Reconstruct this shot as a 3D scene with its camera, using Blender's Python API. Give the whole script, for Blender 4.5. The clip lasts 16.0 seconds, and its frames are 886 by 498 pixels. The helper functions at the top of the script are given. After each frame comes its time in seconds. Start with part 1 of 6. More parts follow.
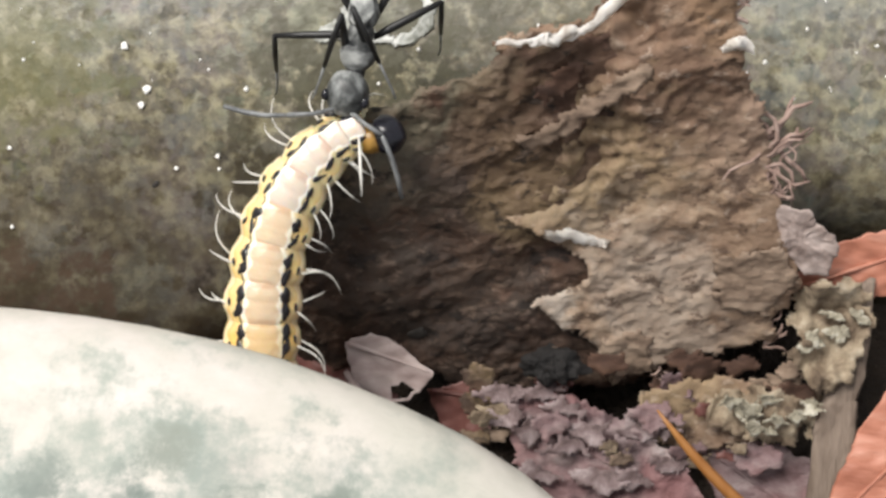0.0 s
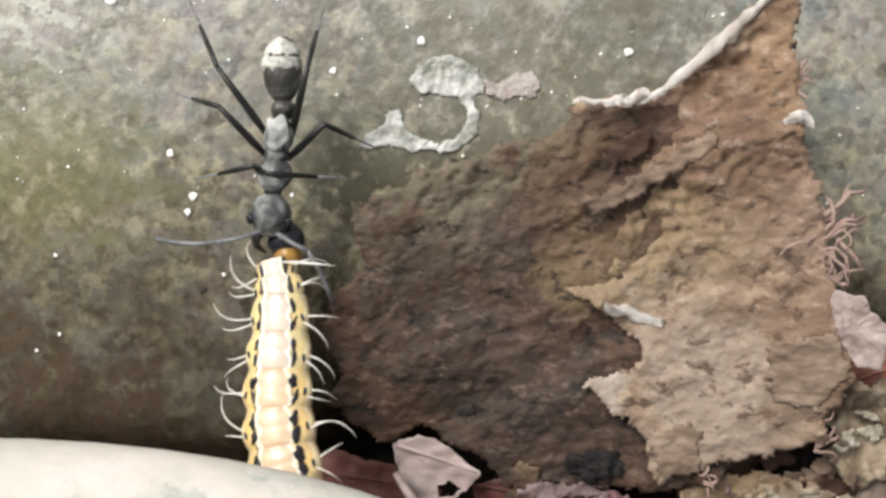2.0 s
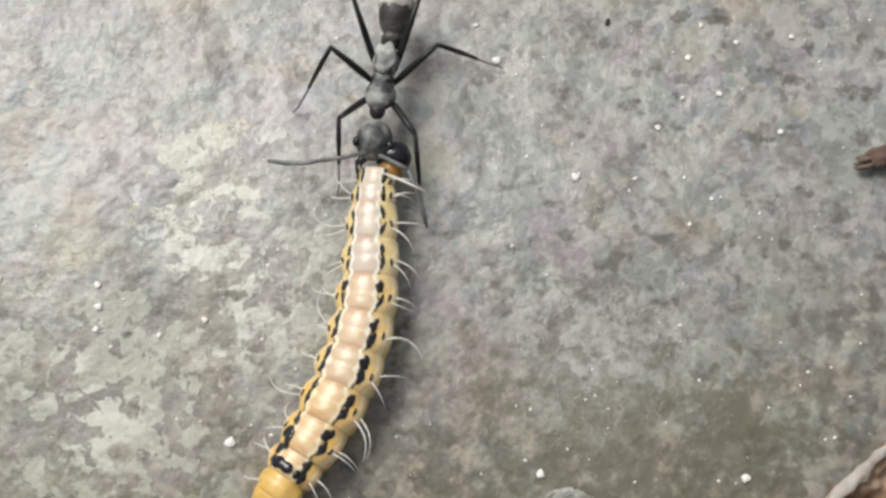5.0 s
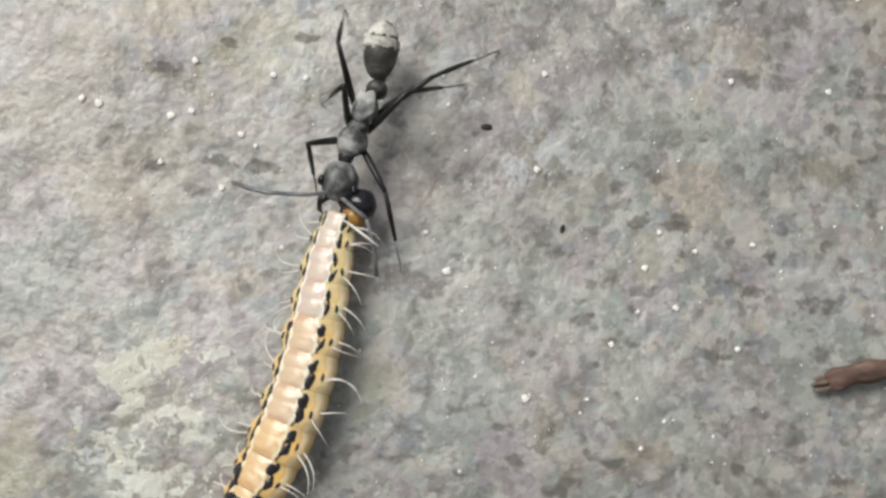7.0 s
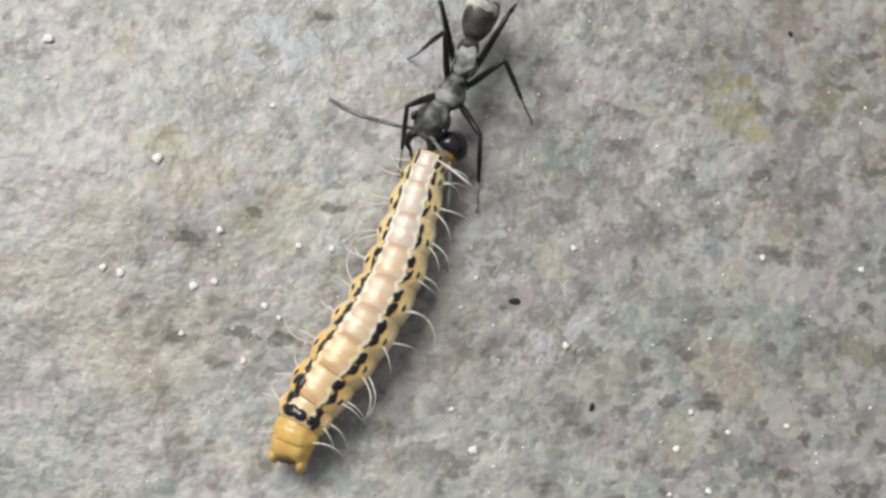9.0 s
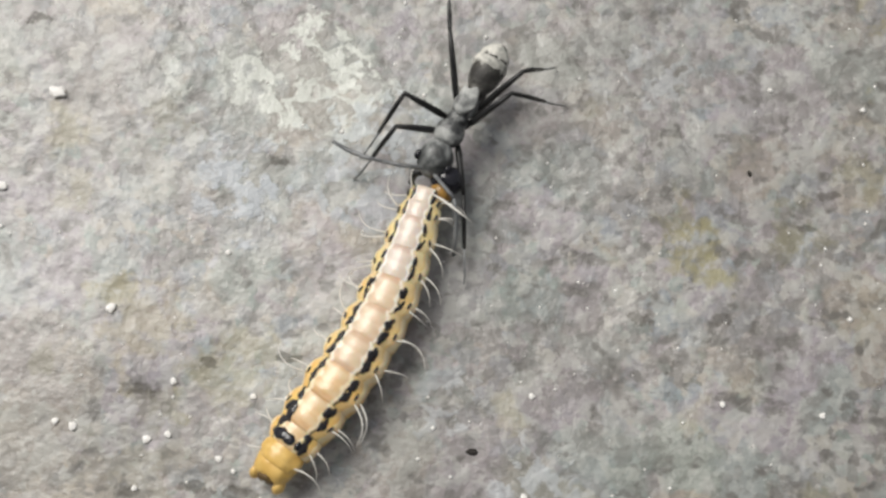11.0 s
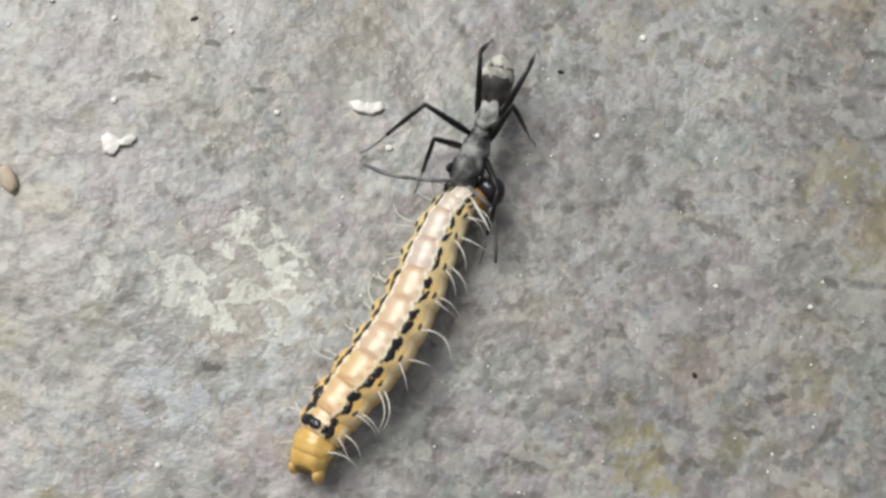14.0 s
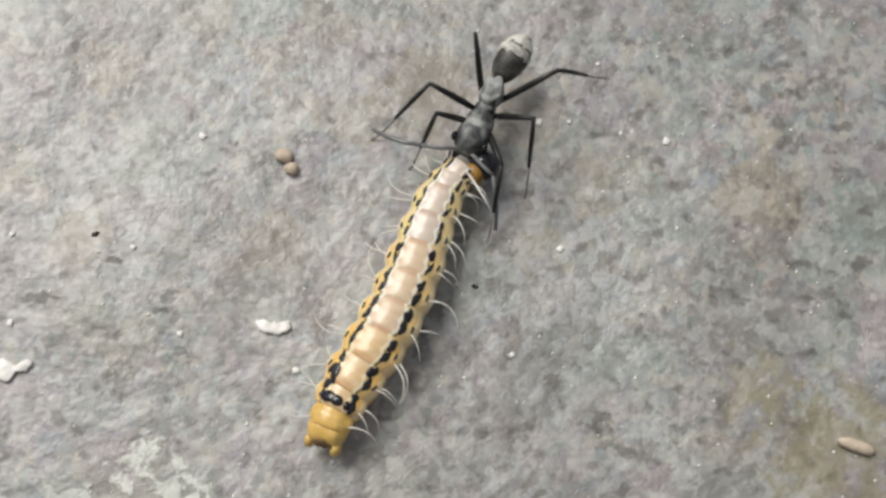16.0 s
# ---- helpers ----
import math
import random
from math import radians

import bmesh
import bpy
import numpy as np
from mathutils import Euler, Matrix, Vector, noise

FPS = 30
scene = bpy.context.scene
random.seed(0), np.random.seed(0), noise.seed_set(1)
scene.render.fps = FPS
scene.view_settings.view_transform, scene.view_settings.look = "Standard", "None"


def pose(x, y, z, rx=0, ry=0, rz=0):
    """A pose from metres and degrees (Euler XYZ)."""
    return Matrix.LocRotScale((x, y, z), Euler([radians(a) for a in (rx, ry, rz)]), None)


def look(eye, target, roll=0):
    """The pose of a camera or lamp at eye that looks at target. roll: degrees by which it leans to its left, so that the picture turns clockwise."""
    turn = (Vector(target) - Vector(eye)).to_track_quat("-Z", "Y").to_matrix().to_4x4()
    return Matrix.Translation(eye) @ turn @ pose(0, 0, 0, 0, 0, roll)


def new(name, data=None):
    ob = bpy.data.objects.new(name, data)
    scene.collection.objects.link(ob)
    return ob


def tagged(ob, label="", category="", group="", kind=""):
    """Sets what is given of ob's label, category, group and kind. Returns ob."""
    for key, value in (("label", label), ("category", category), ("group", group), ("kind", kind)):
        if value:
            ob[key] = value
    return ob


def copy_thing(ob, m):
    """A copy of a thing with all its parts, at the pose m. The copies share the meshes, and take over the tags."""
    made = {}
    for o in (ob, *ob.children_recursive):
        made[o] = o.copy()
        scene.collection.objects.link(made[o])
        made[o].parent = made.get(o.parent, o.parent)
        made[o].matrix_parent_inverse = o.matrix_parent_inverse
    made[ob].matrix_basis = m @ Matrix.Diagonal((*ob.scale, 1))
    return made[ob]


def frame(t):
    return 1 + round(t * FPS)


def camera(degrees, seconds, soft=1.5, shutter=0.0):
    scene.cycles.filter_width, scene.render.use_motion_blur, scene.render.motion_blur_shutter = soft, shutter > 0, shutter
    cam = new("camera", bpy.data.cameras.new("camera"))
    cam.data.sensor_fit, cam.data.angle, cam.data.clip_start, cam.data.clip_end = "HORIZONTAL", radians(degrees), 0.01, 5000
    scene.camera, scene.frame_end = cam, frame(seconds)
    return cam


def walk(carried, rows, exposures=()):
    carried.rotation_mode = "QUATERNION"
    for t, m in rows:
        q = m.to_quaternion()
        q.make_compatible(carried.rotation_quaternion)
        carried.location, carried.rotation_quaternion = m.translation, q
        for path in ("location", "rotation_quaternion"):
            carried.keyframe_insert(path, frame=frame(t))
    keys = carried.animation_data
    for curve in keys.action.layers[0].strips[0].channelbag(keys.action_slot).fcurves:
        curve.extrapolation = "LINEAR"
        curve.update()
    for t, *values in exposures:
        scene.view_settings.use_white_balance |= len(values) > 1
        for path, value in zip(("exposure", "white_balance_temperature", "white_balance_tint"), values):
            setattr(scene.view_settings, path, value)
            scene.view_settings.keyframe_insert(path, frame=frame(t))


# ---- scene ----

# Lengths below are millimetres on the boulder's face (x across, y up the slope, z out of it) unless said otherwise.
MM = 0.001
SLOPE = 35.0
ROCK = pose(0, 0, 0.0765, SLOPE, 0, 0)


def on_rock(x, y, z=0.0, rx=0, ry=0, rz=0):
    return ROCK @ pose(x * MM, y * MM, z * MM, rx, ry, rz)


# ---- camera ----
cam = camera(38.0, 16.0, soft=2.9, shutter=0.3)
PATH = [
    (0, (9.99, -109.85, 91.03), (1.48, 2.57, 2.61)),
    (0.5, (8.68, -105.37, 91.54), (-0.11, 2.20, 2.86)),
    (1, (4.40, -106.63, 92.36), (0.55, 1.28, 2.87)),
    (1.5, (2.78, -105.04, 92.86), (0.27, 0.78, 2.71)),
    (2, (1.89, -100.82, 93.10), (0.28, -0.21, 2.05)),
    (2.5, (-0.91, -99.62, 93.18), (0.26, -0.82, 1.87)),
    (3, (-6.83, -98.27, 94.77), (1.30, -1.28, 1.44)),
    (3.5, (-11.84, -95.50, 97.22), (3.53, -0.13, 1.28)),
    (4, (-11.20, -90.81, 95.91), (6.68, -0.56, 0.83)),
    (4.5, (-8.51, -89.37, 94.96), (10.72, -0.73, 0.47)),
    (4.8, (-9.55, -91.05, 94.46), (13.34, -1.52, 0.27)),
    (6.8, (-7.55, -67.21, 97.46), (6.76, -1.71, -0.00)),
    (7, (-5.25, -64.39, 97.00), (7.44, -1.30, 0.51)),
    (7.5, (-5.96, -65.97, 95.78), (9.64, -1.41, 0.55)),
    (8, (-7.28, -63.80, 95.53), (10.10, -1.39, 0.75)),
    (8.5, (-9.90, -59.67, 96.48), (11.37, -1.41, 0.62)),
    (9, (-7.88, -58.99, 95.82), (12.16, -1.74, 1.16)),
    (9.5, (-6.80, -52.41, 96.45), (12.56, -1.86, 0.89)),
    (9.7, (-7.11, -51.63, 96.76), (12.78, -1.64, 0.80)),
    (11.8, (-3.68, -46.74, 96.91), (13.76, -1.79, 0.71)),
    (12, (-4.34, -44.72, 97.38), (13.17, -1.89, 0.55)),
    (12.5, (-3.92, -44.99, 97.19), (13.31, -1.67, 0.61)),
    (13, (-3.74, -40.66, 97.99), (13.14, -1.73, 0.46)),
    (13.5, (-2.13, -36.28, 98.50), (14.30, -1.85, 0.35)),
    (14, (-1.07, -35.48, 98.10), (14.45, -2.13, 0.33)),
    (14.5, (0.00, -31.89, 98.14), (14.80, -2.09, 0.00)),
    (15, (3.38, -28.78, 98.05), (15.06, -2.16, -0.13)),
    (15.5, (3.17, -24.06, 98.54), (15.02, -2.36, -0.31)),
    (16, (5.11, -19.87, 98.88), (15.76, -2.50, -0.13)),
]
walk(cam, [(t, on_rock(*at, *turn)) for t, at, turn in PATH],
     exposures=[(0, 0.12), (2.0, 0.06), (2.5, 0.12), (3.0, 0.22), (3.5, -0.06), (4.0, -0.34), (4.5, -0.40), (7.0, -0.46), (12.0, -0.50), (16.0, -0.57)])

# ---- light ----
world = bpy.data.worlds.new("overcast_sky")
scene.world = world
world.use_nodes = True
wn = world.node_tree
sky = wn.nodes.new("ShaderNodeTexSky")
sky.sky_type = "NISHITA"
sky.sun_disc = False
sky.sun_elevation, sky.sun_rotation = radians(65), radians(258)
sky.air_density, sky.dust_density, sky.ozone_density = 1.0, 4.0, 1.0
cloud = wn.nodes.new("ShaderNodeMix")
cloud.data_type = "RGBA"
cloud.inputs["Factor"].default_value = 0.6
wn.links.new(sky.outputs[0], cloud.inputs[6])
cloud.inputs[7].default_value = (6.2, 6.0, 5.8, 1)
wn.links.new(cloud.outputs[2], wn.nodes["Background"].inputs[0])
wn.nodes["Background"].inputs[1].default_value = 0.088
sun = new("sun", bpy.data.lights.new("sun", "SUN"))
sun.data.energy, sun.data.angle, sun.data.color = 3.85, radians(30), (1.0, 0.97, 0.92)
sun.matrix_world = look((-0.42, -0.09, 0.903), (0, 0, 0))


# ---- materials ----
def material(name):
    m = bpy.data.materials.new(name)
    m.use_nodes = True
    return m, m.node_tree, m.node_tree.nodes["Principled BSDF"]


def put(nt, kind, **inputs):
    n = nt.nodes.new(kind)
    for key, value in inputs.items():
        n.inputs[key.replace("_", " ")].default_value = value
    return n


def ramp(nt, source, stops):
    n = nt.nodes.new("ShaderNodeValToRGB")
    while len(n.color_ramp.elements) < len(stops):
        n.color_ramp.elements.new(0.5)
    for e, (at, c) in zip(n.color_ramp.elements, stops):
        e.position, e.color = at, (*c, 1) if len(c) == 3 else c
    nt.links.new(source, n.inputs[0])
    return n.outputs[0]


def blend(nt, factor, a, b, how="MIX"):
    n = nt.nodes.new("ShaderNodeMix")
    n.data_type, n.blend_type = "RGBA", how
    for value, slot in ((factor, 0), (a, 6), (b, 7)):
        if isinstance(value, (int, float)):
            n.inputs[slot].default_value = value
        elif isinstance(value, tuple):
            n.inputs[slot].default_value = (*value, 1)
        else:
            nt.links.new(value, n.inputs[slot])
    return n.outputs[2]


def maths(nt, how, a, b=0.0, clamp=False):
    n = nt.nodes.new("ShaderNodeMath")
    n.operation, n.use_clamp = how, clamp
    for slot, value in enumerate((a, b)):
        if isinstance(value, (int, float)):
            n.inputs[slot].default_value = value
        else:
            nt.links.new(value, n.inputs[slot])
    return n.outputs[0]


def grain(nt, coords, scale, detail=4.0, rough=0.6, warp=0.0):
    n = put(nt, "ShaderNodeTexNoise", Scale=scale, Detail=detail, Roughness=rough, Distortion=warp)
    nt.links.new(coords, n.inputs["Vector"])
    return n.outputs["Fac"]


def stretched(nt, coords, scale, turn=(0, 0, 0)):
    n = nt.nodes.new("ShaderNodeMapping")
    n.inputs["Scale"].default_value, n.inputs["Rotation"].default_value = scale, turn
    nt.links.new(coords, n.inputs["Vector"])
    return n.outputs[0]


def coords_of(nt):
    return nt.nodes.new("ShaderNodeTexCoord").outputs["Object"]


def relief(nt, bsdf, height, strength, distance):
    n = put(nt, "ShaderNodeBump", Strength=strength, Distance=distance)
    nt.links.new(height, n.inputs["Height"])
    nt.links.new(n.outputs[0], bsdf.inputs["Normal"])


def patch(nt, coords, x, y, radius, ragged, tear=5.0, soft=2.2, flatten=1.0):
    """1 inside a ragged patch round a place on the face, falling to 0 at its edge."""
    sub = put(nt, "ShaderNodeVectorMath")
    sub.operation = "DISTANCE"
    flat = put(nt, "ShaderNodeVectorMath")
    flat.operation = "MULTIPLY"
    nt.links.new(coords, flat.inputs[0])
    flat.inputs[1].default_value = (1, flatten, 0)
    nt.links.new(flat.outputs[0], sub.inputs[0])
    sub.inputs[1].default_value = (x * MM, y * flatten * MM, 0)
    far = maths(nt, "DIVIDE", sub.outputs["Value"], radius * MM)
    far = maths(nt, "ADD", far, maths(nt, "MULTIPLY", maths(nt, "SUBTRACT", ragged, 0.5), tear))
    return maths(nt, "MULTIPLY", maths(nt, "SUBTRACT", 1.2, far), soft, True)


def warped(nt, coords, scale, far):
    """Coordinates pushed about by a noise, so that cells lose their straight sides."""
    n = put(nt, "ShaderNodeTexNoise", Scale=scale, Detail=4.0, Roughness=0.6)
    nt.links.new(coords, n.inputs["Vector"])
    shift = put(nt, "ShaderNodeVectorMath")
    shift.operation = "MULTIPLY_ADD"
    nt.links.new(n.outputs["Color"], shift.inputs[0])
    shift.inputs[1].default_value = (far, far, far)
    nt.links.new(coords, shift.inputs[2])
    return shift.outputs[0]


def cells(nt, coords, scale, soft):
    """Random colour over soft uneven cells, split into three values."""
    v = put(nt, "ShaderNodeTexVoronoi")
    v.feature = "SMOOTH_F1"
    v.inputs["Scale"].default_value, v.inputs["Smoothness"].default_value = scale, soft
    nt.links.new(coords, v.inputs["Vector"])
    split = nt.nodes.new("ShaderNodeSeparateColor")
    nt.links.new(v.outputs["Color"], split.inputs[0])
    return split.outputs


def rock_material():
    m, nt, bsdf = material("weathered_rock")
    co = coords_of(nt)
    xyz = nt.nodes.new("ShaderNodeSeparateXYZ")
    nt.links.new(co, xyz.inputs[0])
    fine = grain(nt, co, 1500, 4, 0.6)
    grit = grain(nt, co, 1000, 5, 0.65)
    mid = grain(nt, co, 480, 5, 0.62)
    wide = grain(nt, co, 70, 5, 0.65)
    bent = warped(nt, co, 700, 0.0024)
    small = cells(nt, bent, 640, 0.2)
    large = cells(nt, warped(nt, co, 260, 0.006), 200, 0.6)
    # brown-grey ground in uneven grains, each a little lighter or darker
    tiny = cells(nt, warped(nt, co, 1300, 0.0014), 1150, 0.18)
    light = maths(nt, "ADD", maths(nt, "ADD", maths(nt, "MULTIPLY", grit, 0.28), maths(nt, "MULTIPLY", tiny[0], 0.20)), maths(nt, "ADD", maths(nt, "MULTIPLY", mid, 0.28), maths(nt, "MULTIPLY", wide, 0.24)))
    base = ramp(nt, light, [(0.36, (0.093, 0.086, 0.075)), (0.44, (0.195, 0.185, 0.168)), (0.52, (0.274, 0.264, 0.245)), (0.63, (0.405, 0.397, 0.370))])
    # mineral tints: bluish, lavender, beige, greenish
    for value, low, high, c in ((tiny[1], 0.6, 0.9, (0.34, 0.285, 0.21)), (tiny[2], 0.6, 0.9, (0.215, 0.285, 0.25)), (small[1], 0.58, 0.9, (0.31, 0.265, 0.285)), (small[2], 0.6, 0.9, (0.22, 0.262, 0.29)), (large[0], 0.56, 0.8, (0.33, 0.28, 0.195)),
                                (large[1], 0.56, 0.8, (0.295, 0.254, 0.284)), (large[2], 0.56, 0.8, (0.232, 0.28, 0.25))):
        base = blend(nt, ramp(nt, value, [(low, (0, 0, 0)), (high, (0.72, 0.72, 0.72))]), base, c)
    # weathered skin: mauve-brown areas and pale grey-green scurf in small flakes
    area = grain(nt, warped(nt, co, 120, 0.008), 85, 3, 0.55)
    base = blend(nt, ramp(nt, area, [(0.50, (0, 0, 0)), (0.62, (0.45, 0.45, 0.45))]), base, (0.205, 0.178, 0.162))
    flakes = maths(nt, "ADD", maths(nt, "MULTIPLY", grain(nt, co, 210, 3, 0.6), 0.5), maths(nt, "MULTIPLY", tiny[1], 0.2))
    flakes = maths(nt, "ADD", flakes, maths(nt, "MULTIPLY", grit, 0.3))
    base = blend(nt, ramp(nt, flakes, [(0.51, (0, 0, 0)), (0.57, (0.5, 0.5, 0.5))]), base, (0.395, 0.402, 0.365))
    base = blend(nt, ramp(nt, flakes, [(0.40, (0.5, 0.5, 0.5)), (0.50, (0, 0, 0))]), base, (0.125, 0.115, 0.097))
    # small chipped hollows painted dark, with their lit rims painted pale beside them
    chips = grain(nt, stretched(nt, co, (0.92, 1.1, 1), (0, 0, 0.6)), 470, 2.5, 0.5)
    base = blend(nt, ramp(nt, chips, [(0.33, (0.85, 0.85, 0.85)), (0.40, (0, 0, 0))]), base, (0.078, 0.071, 0.056))
    base = blend(nt, ramp(nt, chips, [(0.60, (0, 0, 0)), (0.68, (0.5, 0.5, 0.5))]), base, (0.43, 0.425, 0.39))
    # brown-black dirt in short pits
    pits = grain(nt, stretched(nt, co, (0.8, 1.2, 1), (0, 0, 0.5)), 330, 5, 0.66)
    base = blend(nt, ramp(nt, pits, [(0.35, (0.7, 0.7, 0.7)), (0.42, (0, 0, 0))]), base, (0.075, 0.066, 0.052))
    # green algae film, thickest on the damp lower part
    low = maths(nt, "MULTIPLY", maths(nt, "ADD", xyz.outputs[1], 0.066), -32.0, True)
    film = maths(nt, "MULTIPLY", low, ramp(nt, maths(nt, "ADD", maths(nt, "MULTIPLY", wide, 0.6), maths(nt, "MULTIPLY", mid, 0.4)), [(0.38, (0.55, 0.55, 0.55)), (0.6, (1, 1, 1))]))
    film = maths(nt, "MULTIPLY", film, 0.85, True)
    tone = maths(nt, "ADD", maths(nt, "MULTIPLY", light, 0.35), maths(nt, "ADD", maths(nt, "MULTIPLY", mid, 0.4), maths(nt, "MULTIPLY", fine, 0.25)))
    green = ramp(nt, tone, [(0.40, (0.030, 0.028, 0.016)), (0.49, (0.124, 0.107, 0.062)), (0.59, (0.335, 0.304, 0.188))])
    base = blend(nt, film, base, green)
    # brown soil tone, with the crevice's shade painted in towards the rock's foot
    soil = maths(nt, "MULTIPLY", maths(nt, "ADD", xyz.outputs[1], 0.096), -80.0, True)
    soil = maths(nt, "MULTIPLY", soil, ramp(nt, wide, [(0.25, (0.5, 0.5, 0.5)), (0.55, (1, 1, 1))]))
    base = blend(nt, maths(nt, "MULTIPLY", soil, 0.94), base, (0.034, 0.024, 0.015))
    # pale lichen crusts, broken into crumbs
    crumbly = ramp(nt, maths(nt, "ADD", maths(nt, "MULTIPLY", small[0], 0.35), maths(nt, "MULTIPLY", grain(nt, bent, 900, 3, 0.55), 0.65)), [(0.46, (0.05, 0.05, 0.05)), (0.53, (1, 1, 1))])
    crust = 0.0
    for x, y, radius, c, much in ((-24.4, -71, 3.0, (0.56, 0.60, 0.55), 0.8), (-28, -67.2, 2.6, (0.52, 0.56, 0.58), 0.75), (-24.4, -63.4, 3.4, (0.56, 0.57, 0.48), 0.8), (-23.5, -74.8, 2.4, (0.50, 0.53, 0.48), 0.6), (-31, -79, 9, (0.487, 0.512, 0.424), 0.6), (-15.2, -15.2, 2.5, (0.55, 0.575, 0.51), 0.95), (-9.6, -13.4, 2.7, (0.55, 0.575, 0.51), 0.95), (-10.6, -17.2, 2.2, (0.55, 0.575, 0.51), 0.9), (-12.6, -10.9, 2.7, (0.55, 0.575, 0.51), 0.9), (-18.5, -11.7, 1.8, (0.55, 0.575, 0.51), 0.6), (-18.0, -21.9, 3.3, (0.36, 0.40, 0.44), 0.75), (4.5, -45.1, 3.0, (0.42, 0.45, 0.46), 0.7), (-1.9, -38.6, 2.4, (0.42, 0.45, 0.46), 0.5), (-24.6, -13.8, 1.8, (0.55, 0.575, 0.51), 0.5), (14.6, -12.2, 2.7, (0.42, 0.45, 0.46), 0.5),
                                  (-24.2, -60.1, 1.9, (0.52, 0.50, 0.39), 0.9), (-27.1, -62.3, 1.9, (0.56, 0.585, 0.51), 0.8), (-26.4, -68.5, 2.3, (0.56, 0.585, 0.51), 0.9), (-22.0, -71.9, 2.5, (0.56, 0.585, 0.51), 0.9), (-27.8, -66.3, 1.7, (0.52, 0.50, 0.39), 0.7), (-31.6, -82.1, 2.5, (0.56, 0.585, 0.51), 0.7), (-35.1, -78.4, 1.9, (0.56, 0.585, 0.51), 0.6), (-25.9, -60.9, 1.9, (0.56, 0.585, 0.51), 0.9), (-22.5, -62.5, 2.1, (0.56, 0.585, 0.51), 0.85), (-19.7, -60.4, 1.5, (0.56, 0.585, 0.51), 0.7), (-27.3, -65.0, 1.6, (0.56, 0.585, 0.51), 0.7),
                                  (-16.3, -11.5, 2.6, (0.55, 0.575, 0.51), 0.9), (-12.0, -9.7, 2.2, (0.55, 0.575, 0.51), 0.85), (-13.5, -14.1, 2.4, (0.55, 0.575, 0.51), 0.8), (-18.2, -15.1, 1.9, (0.55, 0.575, 0.51), 0.7), (-10.5, -13.2, 1.5, (0.55, 0.575, 0.51), 0.8),
                                  (-18, -72, 6, (0.504, 0.528, 0.457), 0.6), (4, -78, 6, (0.456, 0.487, 0.449), 0.52), (-5, -92, 5, (0.326, 0.341, 0.254), 0.52),
                                  (-33, -94, 5, (0.276, 0.285, 0.186), 0.52), (-8, -20, 5, (0.374, 0.422, 0.457), 0.52), (20, 5, 7, (0.422, 0.447, 0.449), 0.52), (-16, 10, 6, (0.431, 0.438, 0.424), 0.52)):
        p = maths(nt, "MULTIPLY", patch(nt, co, x, y, radius, mid), much)
        crust = maths(nt, "MAXIMUM", crust, p)
        base = blend(nt, maths(nt, "MULTIPLY", p, crumbly), base, c)
    base = blend(nt, maths(nt, "MULTIPLY", crust, maths(nt, "SUBTRACT", 0.5, maths(nt, "MULTIPLY", crumbly, 0.5))), base, (0.15, 0.145, 0.11))
